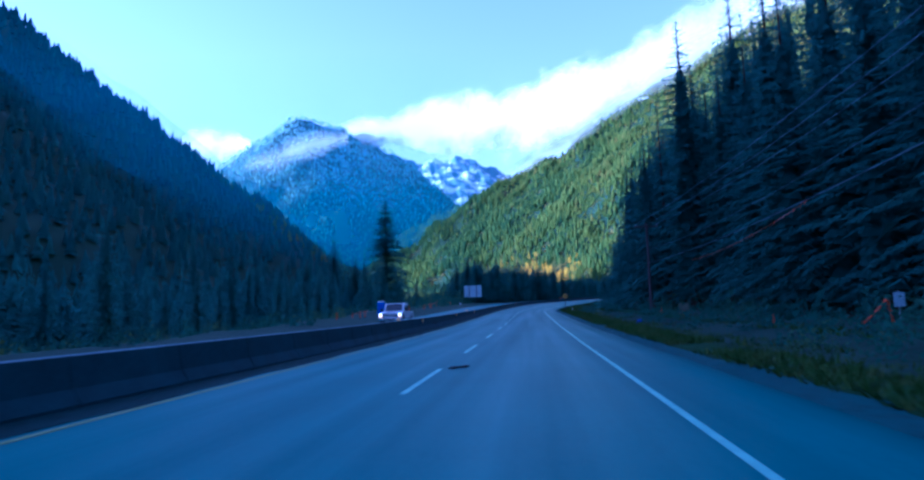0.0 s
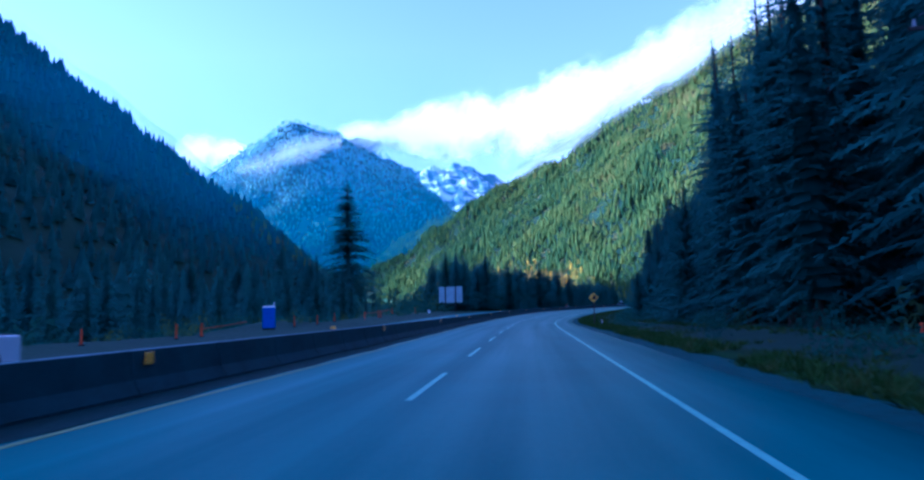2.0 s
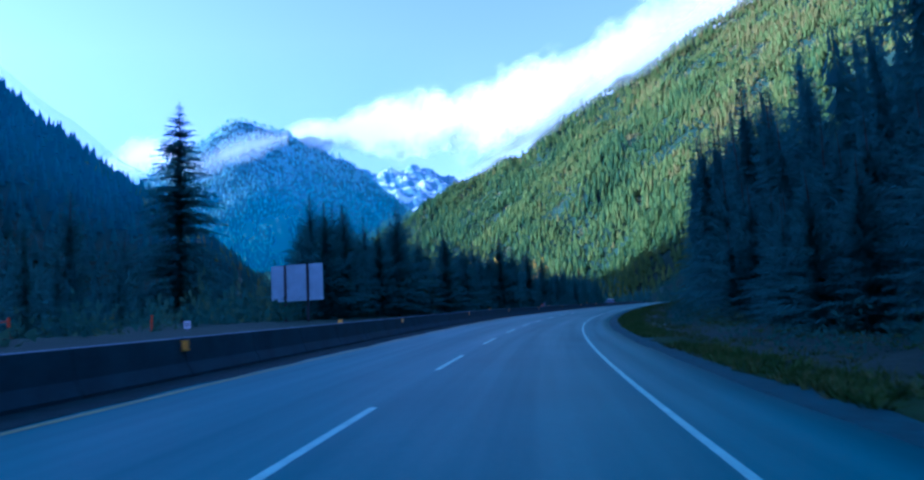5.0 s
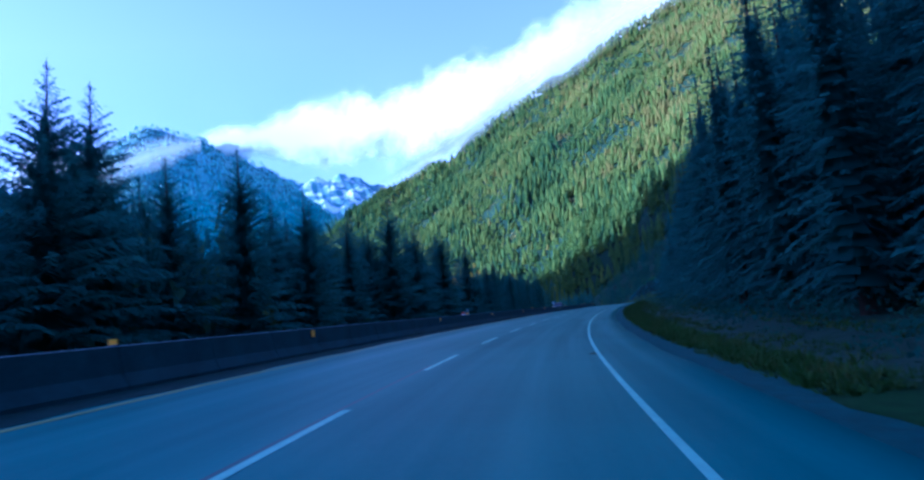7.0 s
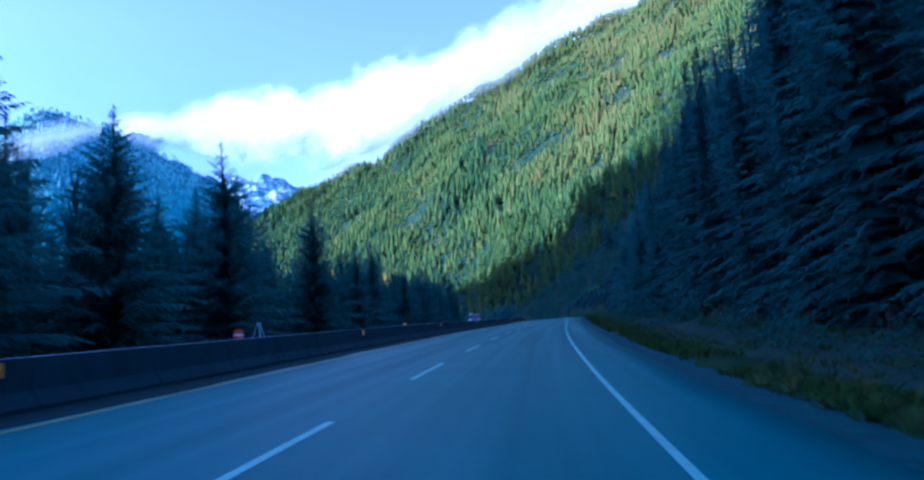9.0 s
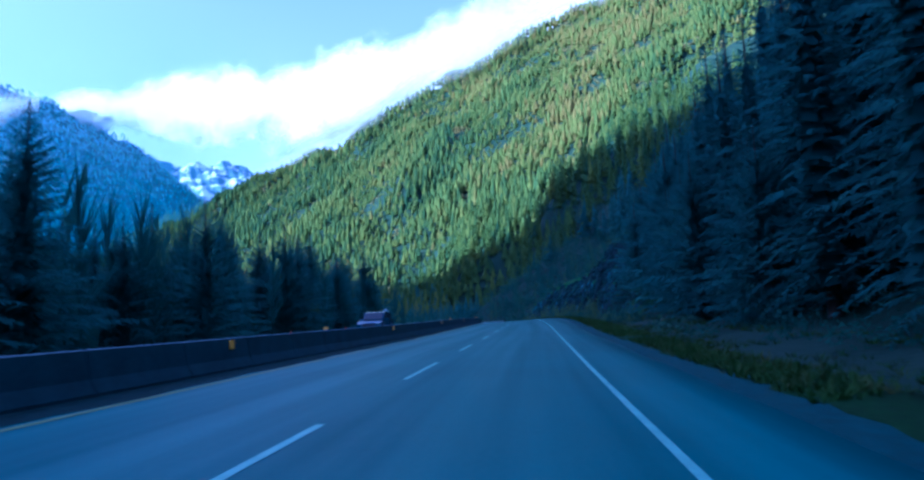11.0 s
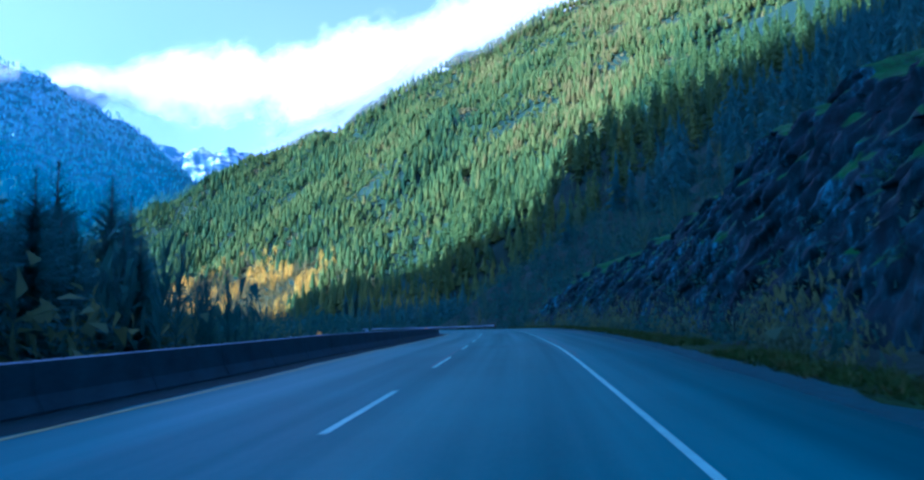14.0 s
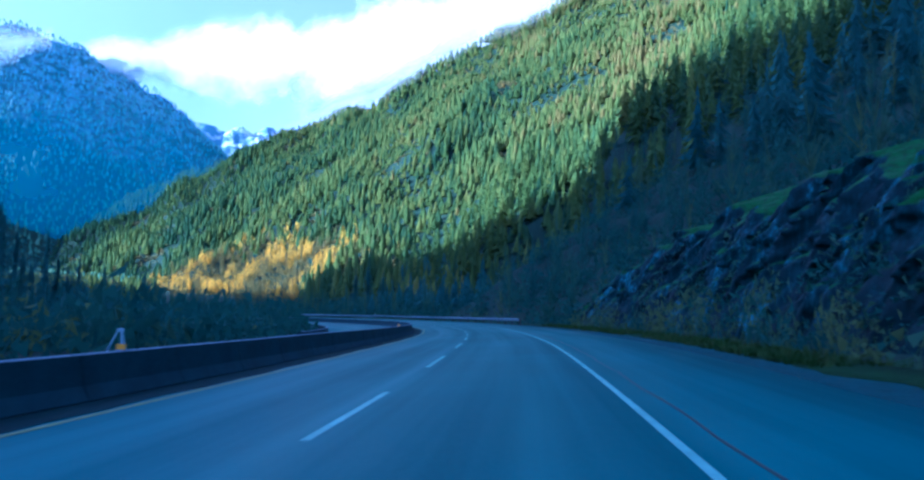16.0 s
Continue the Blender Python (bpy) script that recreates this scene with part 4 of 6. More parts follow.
# right-hand wall of trees, in rough rows: s, height
WALL = {12.6: [(290, 11), (312, 14), (343, 12)],
        14.0: [(82, 22), (108, 21), (118, 8), (166, 9), (183, 16), (192, 23), (220, 25), (250, 26), (290, 25), (318, 19), (345, 16)],
        18.0: [(34, 27), (112, 27), (128, 12), (168, 13), (190, 26), (240, 30), (300, 28), (322, 22), (347, 18)],
        22.5: [(34, 31), (140, 32), (170, 19), (195, 28), (260, 31), (310, 28), (362, 17)],
        27.0: [(34, 33), (150, 34), (190, 24), (260, 27), (364, 20)]}
for u0, heights in WALL.items():
    s = heights[0][0] + 1.0
    while s < heights[-1][0]:
        u = u0 + r.uniform(-1.6, 1.6)
        p = on_road(s, u)
        h = np.interp(s, *zip(*heights)) * r.uniform(0.85, 1.03)
        if u0 > 20:
            INNER.append((p[0], p[1], h))
        elif h > 17:
            stand(TALL[r.randint(3)], p[0], p[1], h / 30.0, r.uniform(0, 6.28))
        else:
            stand(FIR[r.randint(4)], p[0], p[1], h / 18.0, r.uniform(0, 6.28))
        s += (4.8 if h > 17 else 4.0) * r.uniform(0.7, 1.3)
for s, u, h in ((73, 15.8, 33), (79, 18.5, 30), (68, 20, 33), (104, 14.6, 25), (98, 16.5, 27)):
    p = on_road(s, u)
    stand(TALL[int(s) % 3], p[0], p[1], h / 30.0, s)
for s, u, h in ((85, 15.5, 27),):
    p = on_road(s, u)
    stand(OPEN[1], p[0], p[1], h / 24.0, s)
for s, u, h in ((150, 11.0, 8), (158, 12, 7), (172, 11.5, 7.5)):
    p = on_road(s, u)
    stand(FIR[int(s) % 4], p[0], p[1], h / 18.0, s)
# trees beyond the opposite carriageway
s = 173.0
while s < 415:
    for u0, last in ((-22.8, 338), (-28.5, 376), (-34.5, 386), (-41.0, 396)):
        p = on_road(s + r.uniform(-2, 2), u0 + r.uniform(-2.2, 2.2))
        k = r.uniform(0.74, 1.02) * np.interp(s, [170, 180, 205, 240, 270, 300, 320, 345, 365, 400], [0.60, 0.77, 0.77, 0.77, 0.70, 0.54, 0.60, 0.72, 0.66, 0.58])
        if r.uniform() < 0.9 and s < last and p[0] > 10.8 - 0.10 * (p[1] - 93):
            if u0 < -36:
                INNER.append((p[0], p[1], 18 * k))
            else:
                stand(FIR[r.randint(4)], p[0], p[1], k, r.uniform(0, 6.28))
    s += 4.4 * r.uniform(0.7, 1.4)
s = 62.0
while s < 200:
    for u0 in (-41.0, -50.0, -60.0):
        p = on_road(s + r.uniform(-4, 4), u0 + r.uniform(-3.5, 3.5))
        if not (10.8 - 0.24 * (p[1] - 93) < p[0] < 10.8 - 0.10 * (p[1] - 93) and p[1] > 150):
            INNER.append((p[0], p[1], r.uniform(8, 15)))
    s += 7.5
for x, y, k in ((140, 636, 0.66), (146, 642, 0.78), (154, 650, 0.72)):
    stand(TALL[x % 3], x, y, k, x)
stand(OPEN[0], -22.8, 223.9, 1.23, 0.4)
stand(FIR[0], 76.9, 337.9, 0.68, 1.0)
stand(FIR[3], -22.0, 243.0, 0.75, 3.4)

stand(FIR[1], -41.0, 226.0, 1.65, 1.4)
stand(FIR[2], -34.5, 231.0, 1.15, 2.4)
stand(FIR[0], -47.0, 220.0, 1.15, 0.7)
for x, y, k in ((-52, 190, 1.0), (-46, 205, 1.1), (-58, 178, 0.95)):
    stand(FIR[int(x + y) % 4], x, y, k, x)
for a in np.arange(38, 97, 5.5):
    for b in np.arange(436, 512, 7.0):
        INNER.append((a + r.uniform(-2, 2), b + r.uniform(-3, 3), np.interp(a, [38, 55, 65, 73, 83, 97], [36, 31, 24, 15, 8.5, 5]) * r.uniform(0.6, 1.1)))
for y in np.arange(376, 416, 6.5):                   # the row's last trees, lower towards the bend
    edge = 78.5 - 0.05 * (y - 392)
    for k in range(4):
        x = edge - 6.0 * k + r.uniform(-1.8, 1.8)
        h = (np.interp(y, [370, 392, 415], [17, 13, 9]) + 1.6 * k) * r.uniform(0.75, 1.1)
        stand(FIR[r.randint(4)], x, y + r.uniform(-2, 2), h / 18.0, r.uniform(0, 6.28))
KINDS = []
for i in range(4):
    cv, cf, ct = conifer(200 + i, 18.0, 4.6, 0.04, 0.5, 0.3)[1]
    few = np.random.RandomState(210 + i).uniform(0, 1, len(cf)) < 0.6
    mid = np.repeat(cv.reshape(-1, 3, 3).mean(1), 3, 0)
    cv = (mid + (cv - mid) * 1.25).reshape(-1, 3, 3)[few].reshape(-1, 3)
    KINDS.append((cv / np.array([4.6, 4.6, 18.0]), np.arange(len(cv)).reshape(-1, 3)))
p = np.array(INNER)
forest("roadside_wood", p[:, 0], p[:, 1], land(p[:, 0], p[:, 1]), p[:, 2], p[:, 2] * np.where(p[:, 2] > 18, 0.2, 0.25), KINDS, SHADE_NEEDLES, "dark firs crowded behind the first trees", 81)
# low dark thicket on the flat inside the far bend
x, y, q = scatter(22, 118, 400, 548, 4.0, 83)
s_, u_ = road_coords(x, y)
i = u_ < -21
x, y = x[i], y[i]
tall = q.uniform(2.6, 6.2, len(x)) * np.interp(x, [40, 72, 82, 92, 118], [2.2, 2.0, 1.6, 1.05, 0.85])
forest("bend_thicket", x, y, land(x, y), tall, q.uniform(2.2, 3.8, len(x)), THICKET, BRUSH, "low dark saplings and brush on the valley flat", 84, np.clip(q.normal(0.25, 0.15, len(x)), 0, 0.6), "brush")
# leafless alders filling the row beyond the opposite carriageway
n = 520
s_ = r.uniform(174, 385, n)
p = on_road(s_, r.uniform(-42, -21.5, n))
i = p[:, 0] > 10.8 - 0.10 * (p[:, 1] - 93)
p, h = p[i], (r.uniform(5, 10.5, n) * np.interp(s_, [174, 200, 240, 360, 420], [0.6, 0.8, 1.0, 0.8, 0.4]))[i]
TWIGGY = [bare_tree(r, 60) for _ in range(4)]
forest("valley_alders", p[:, 0], p[:, 1], land(p[:, 0], p[:, 1]), h, h * 0.3, TWIGGY, BRUSH, "dark leafless alders among the roadside firs", 82, np.full(len(h), 0.12), "grove")
for ob in (*TALL, *FIR, *OPEN):
    for o in (*ob.children, ob):
        bpy.data.objects.remove(o)

# ---- verge grass ----
r = np.random.RandomState(61)
n = 40000
s_ = r.uniform(-5, 440, n)
u_ = 2.55 + np.where(r.uniform(0, 1, n) < 0.55, np.abs(r.normal(0, 1.3, n)), r.uniform(0, 9, n)) + np.interp(s_, [300, 365], [0.0, 1.9])
i = waves(s_, u_ * 3, 14, 62) > -0.75
p = on_road(s_[i], u_[i])
z = np.where(u_[i] < 4.3 + np.interp(s_[i], [300, 365], [0.0, 1.9]), p[:, 2] - 0.02, land(p[:, 0], p[:, 1]))
TUFT = []
for _ in range(5):
    v = []
    for _ in range(7):
        a, w = r.uniform(0, 6.283), r.uniform(0.2, 0.9)
        b = np.array([math.cos(a) * 0.3, math.sin(a) * 0.3, 0.0])
        v += [b + np.array([0.07, 0, 0]), b - np.array([0.07, 0, 0]), b + np.array([math.cos(a) * w, math.sin(a) * w, r.uniform(0.5, 1.1)])]
    TUFT.append((np.array(v), np.arange(21).reshape(-1, 3)))
forest("verge_grass", p[:, 0], p[:, 1], z + 0.23, r.uniform(0.10, 0.34, i.sum()), r.uniform(0.18, 0.36, i.sum()), TUFT, GRASS, "damp green grass and moss along the shoulder", 63, None, "grass")


# ---- rock cutting ----
def rock_face(s0, s1, label):
    S = np.arange(s0, s1, 0.26)
    top = np.interp(S, [326, 340, 350, 358, 366, 375, 384, 398, 410, 422, 432, 440, 446, 452], [0.6, 6, 10.5, 11.6, 12.0, 10.2, 8.2, 7.2, 7.2, 7.4, 6.6, 4.6, 2.6, 0.3])
    top = top + 0.9 * np.sin(S * 0.9) * np.sin(S * 0.37 + 1)
    rows = 62
    V = np.zeros((len(S), rows, 3))
    for i, (s, t) in enumerate(zip(S, top)):
        for j in range(rows):
            w = j / 47.0
            if w <= 1.0:
                h, u = -0.4 + (t + 0.4) * w, 8.9 + 5.6 * w ** 1.25 * (0.4 + t / 18.0)
            else:
                h, u = t + (w - 1.0) * 7.5, 8.9 + 5.6 * (0.4 + t / 18.0) + (w - 1.0) * 26
            q = Vector((s * 0.30 + h * 0.16, h * 0.10 - s * 0.05, 3.1))
            ridge = noise.ridged_multi_fractal(q, 0.75, 2.3, 6, 1.0, 2.0)
            k = noise.voronoi(Vector((q.x * 6.0, q.y * 8.0, 1.0)))[1][0]
            chip = noise.cell(k * 9.1) - 0.5
            f = noise.fractal(Vector((s * 0.9, h * 0.5, 1.7)), 0.8, 2.1, 5)
            step = abs((h * 0.42 + s * 0.07 + 0.5 * f) % 1.0 - 0.5)
            out = (0.75 - 0.62 * ridge + 0.30 * chip + 0.5 * f + 0.5 * step) * min(1.0, 0.25 + max(0, h) * 0.25)
            b = on_road(s, u + out)
            V[i, j] = b
            V[i, j, 2] = on_road(s, 8.0)[2] + h + 0.35 * f * min(1, max(0, h))
    f = grid_faces(len(S), rows)[:, ::-1]
    ob = put_mesh("rock_face", mesh_from("rock_face", V.reshape(-1, 3), f), ROCK)
    return tagged(ob, label, "rock face", kind="structure")


rock_face(326, 452, "wet grey fractured rock cutting with mossy ledges")
r = np.random.RandomState(66)
n = 210
s_ = r.uniform(318, 455, n)
u_ = r.uniform(6.6, 9.8, n)
p = on_road(s_, u_)
z = on_road(s_, 8.0)[:, 2] - 0.4
forest("cutting_brush", p[:, 0], p[:, 1], z, r.uniform(0.6, 2.6, n), r.uniform(0.6, 1.4, n), [leaf_clump(r, 60, 0.09) for _ in range(4)], BRUSH, "yellowing shrubs at the foot of the rock cutting", 67, np.clip(r.normal(0.6, 0.3, n), 0, 1), "brush")

n = 44
s_ = r.uniform(346, 436, n)
p = on_road(s_, r.uniform(7.2, 9.0, n))
forest("yellow_shrubs", p[:, 0], p[:, 1], on_road(s_, 8.0)[:, 2] - 0.4, r.uniform(1.2, 3.6, n), r.uniform(0.6, 1.3, n), [leaf_clump(r, 90, 0.055, False) for _ in range(4)], BRUSH, "thin shrubs with dull yellow-green leaves before the rock", 71, np.clip(r.normal(0.9, 0.12, n), 0.5, 1), "brush")

n = 760
s_ = r.uniform(334, 450, n)
w = r.beta(1.3, 1.6, n)
top_ = np.interp(s_, [334, 350, 366, 384, 410, 432, 450], [4, 10.5, 12.0, 8.2, 7.2, 6.6, 1.2])
p = on_road(s_, 8.9 + 5.6 * w ** 1.25 * (0.4 + top_ / 18.0) + 0.5)
i = waves(s_, w * top_ * 2.0, 16, 68) > 0.05
p, w, top_ = p[i], w[i], top_[i]
forest("ledge_brush", p[:, 0], p[:, 1], on_road(s_[i], 8.0)[:, 2] + w * top_ - 0.3, r.uniform(0.5, 1.8, i.sum()), r.uniform(0.6, 1.5, i.sum()), THICKET, BRUSH, "dark shrubs and ferns rooted on rock ledges", 69, None, "brush")


# ---- cloud ----
def cloud(name, label, line, layers, spread, seed, dense=1.0):
    """Layered veils along a line of (x, y, z, half height)."""
    p = np.array(line, float)
    k = np.linspace(0, len(p) - 1, 60)
    q = np.stack([np.interp(k, np.arange(len(p)), p[:, j]) for j in range(4)], 1)
    top = tagged(new(name), label, "cloud", kind="structure")
    r = np.random.RandomState(seed)
    v = np.linspace(-1, 1, 9)
    for j in range(layers):
        dy = (j - (layers - 1) / 2) * spread
        o = r.uniform(-0.12, 0.12)
        V = np.stack([np.broadcast_to(q[:, None, 0], (60, 9)) + 0.25 * dy, q[:, None, 1] + dy + 4 * np.sin(q[:, None, 0] / 90 + v[None] * 2),
                      q[:, None, 2] + (v[None] + o) * q[:, None, 3]], -1)
        fade = np.clip(np.minimum(np.linspace(0, 7, 60), np.linspace(7, 0, 60) + 1.0), 0, 1)
        uv = np.stack(np.broadcast_arrays(v[None], fade[:, None] * dense), -1).reshape(-1, 2)
        put_mesh("veil", mesh_from("veil", V.reshape(-1, 3), grid_faces(60, 9), uv, True), CLOUD, top)
    return top


cloud("cloud_bank", "bright white cloud bank lying along the ridge",
      [(-388, 1916, 516, 30), (-220, 1815, 504, 57), (-38, 1706, 484, 92), (154, 1566, 461, 137), (325, 1435, 463, 122), (500, 1340, 532, 138), (681, 1266, 591, 158), (888, 1184, 680, 158)], 2, 36, 41)
cloud("cloud", "thin torn cloud hanging over the wooded ridge",
      [(90, 1352, 262, 16), (175, 1322, 300, 26), (250, 1294, 334, 34), (325, 1262, 388, 42), (400, 1228, 434, 48), (475, 1196, 474, 54), (550, 1168, 520, 58), (700, 1112, 596, 62), (860, 1060, 690, 62)], 1, 14, 47, 0.42)
cloud("cloud", "small white cloud drifting before the peak", [(-516, 1600, 362, 24), (-421, 1530, 371, 62), (-319, 1450, 376, 46), (-215, 1370, 370, 34)], 1, 14, 43, 0.3)
cloud("cloud", "pale cloud low behind the mountains", [(-1614, 3600, 872, 60), (-1351, 3430, 884, 150), (-1143, 3280, 850, 125), (-962, 3120, 813, 40)], 1, 40, 44, 0.8)


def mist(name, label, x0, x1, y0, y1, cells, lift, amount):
    """A thin blue sheet added to imitate haze off a far slope: it follows the land; amount gives its thickness from
    place and height.
    """
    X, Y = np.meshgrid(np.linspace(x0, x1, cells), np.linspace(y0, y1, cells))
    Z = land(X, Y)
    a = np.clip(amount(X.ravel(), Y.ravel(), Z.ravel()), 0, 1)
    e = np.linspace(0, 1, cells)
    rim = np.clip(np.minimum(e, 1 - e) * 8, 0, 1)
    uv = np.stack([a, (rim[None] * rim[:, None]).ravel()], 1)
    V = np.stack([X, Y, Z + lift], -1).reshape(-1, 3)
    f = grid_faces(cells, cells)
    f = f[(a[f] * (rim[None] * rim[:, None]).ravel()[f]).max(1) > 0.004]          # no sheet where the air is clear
    return tagged(put_mesh(name, mesh_from(name, V, f, uv, True), HAZE_SHEET), label, "mist", kind="structure")


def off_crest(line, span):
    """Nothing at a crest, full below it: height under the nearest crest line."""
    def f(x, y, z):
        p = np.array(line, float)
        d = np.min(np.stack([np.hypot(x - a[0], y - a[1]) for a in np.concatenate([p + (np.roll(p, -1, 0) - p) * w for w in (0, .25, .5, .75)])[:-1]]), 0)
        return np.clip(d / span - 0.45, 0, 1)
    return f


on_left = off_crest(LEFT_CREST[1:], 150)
# upright blue sheet put before the peak as painted air haze
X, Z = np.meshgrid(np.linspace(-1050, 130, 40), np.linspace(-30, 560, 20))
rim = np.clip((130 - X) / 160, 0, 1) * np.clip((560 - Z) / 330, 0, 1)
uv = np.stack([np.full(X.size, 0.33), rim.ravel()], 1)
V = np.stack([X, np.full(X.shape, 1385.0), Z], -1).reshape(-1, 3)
tagged(put_mesh("mist", mesh_from("mist", V, grid_faces(20, 40), uv, True), HAZE_SHEET), "translucent blue sheet imitating air haze before the far peak", "mist", kind="structure")
# second haze sheet, laid over the land to pale the dark mountainside
mist("mist", "translucent blue sheet imitating air haze over the shaded mountainside", -760, -60, 180, 1080, 70, 20,
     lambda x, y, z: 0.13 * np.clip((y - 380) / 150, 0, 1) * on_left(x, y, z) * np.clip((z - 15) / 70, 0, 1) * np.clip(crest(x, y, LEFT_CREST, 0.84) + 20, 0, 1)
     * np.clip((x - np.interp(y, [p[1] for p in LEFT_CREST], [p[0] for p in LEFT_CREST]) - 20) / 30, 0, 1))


# ---- things: helpers ----
def add_box(bm, c, size, bevel=0.0, taper=(1.0, 1.0), turn=0.0):
    """A box into bm; taper: the top's size against the bottom's in x and y."""
    made = bmesh.ops.create_cube(bm, size=1.0)["verts"]
    for v in made:
        k = taper if v.co.z > 0 else (1.0, 1.0)
        v.co = Vector((v.co.x * size[0] * k[0], v.co.y * size[1] * k[1], v.co.z * size[2]))
        if turn:
            v.co = Matrix.Rotation(turn, 3, "Z") @ v.co
        v.co += Vector(c)
    if bevel:
        edges = list({e for v in made for e in v.link_edges})
        bmesh.ops.bevel(bm, geom=edges, offset=bevel, segments=2, affect="EDGES", profile=0.6)
    return made


def box_mesh(c, size, bevel=0.0, taper=(1.0, 1.0)):
    bm = bmesh.new()
    add_box(bm, c, size, bevel, taper)
    return bm


def add_tube(bm, a, b, r0, r1=None, sides=10, caps=True):
    r1 = r0 if r1 is None else r1
    a, b = Vector(a), Vector(b)
    q = (b - a).to_track_quat("Z", "Y").to_matrix()
    rings = [[bm.verts.new(p + q @ Vector((math.cos(6.2832 * j / sides) * r, math.sin(6.2832 * j / sides) * r, 0))) for j in range(sides)] for p, r in ((a, r0), (b, r1))]
    for j in range(sides):
        bm.faces.new((rings[0][j], rings[0][(j + 1) % sides], rings[1][(j + 1) % sides], rings[1][j]))
    if caps:
        bm.faces.new(rings[0][::-1])
        bm.faces.new(rings[1])


def tube_mesh(a, b, r0, r1=None, sides=10):
    bm = bmesh.new()
    add_tube(bm, a, b, r0, r1, sides)
    return bm


def prism(points, y0, y1, bevel=0.0):
    """A closed outline in x, z pushed from y0 to y1."""
    bm = bmesh.new()
    a = [bm.verts.new((x, y0, z)) for x, z in points]
    b = [bm.verts.new((x, y1, z)) for x, z in points]
    n = len(points)
    for i in range(n):
        bm.faces.new((a[i], a[(i + 1) % n], b[(i + 1) % n], b[i]))
    bm.faces.new(a[::-1])
    bm.faces.new(b)
    bmesh.ops.recalc_face_normals(bm, faces=bm.faces)
    if bevel:
        bmesh.ops.bevel(bm, geom=list(bm.edges), offset=bevel, segments=2, affect="EDGES", profile=0.6)
    return bm


def thing(name, label, category, s, u, turn=0.0, group="", dz=0.0, ground_level=False):
    """An empty on the road's line, or on the land beside it; its y runs along the road."""
    p = on_road(s, u)
    z = float(land(p[0:1], p[1:2])[0]) if ground_level else float(p[2])
    ob = tagged(new(name), label, category, group)
    ob.matrix_world = pose(p[0], p[1], z + dz, 0, 0, road_turn(s) + turn)
    return ob


# ---- pickup on the opposite carriageway ----
def glow(name, colour, power):
    m = bpy.data.materials.new(name)
    m.use_nodes = True
    b = m.node_tree.nodes["Principled BSDF"]
    b.inputs["Base Color"].default_value = (*colour, 1)
    b.inputs["Emission Color"].default_value = (*colour, 1)
    b.inputs["Emission Strength"].default_value = power
    b.inputs["Roughness"].default_value = 0.2
    return m


HEADLIGHT = glow("lit_headlight", (1.0, 0.86, 0.62), 2.2)
MARKER = glow("lit_amber_marker", (1.0, 0.42, 0.06), 0.8)


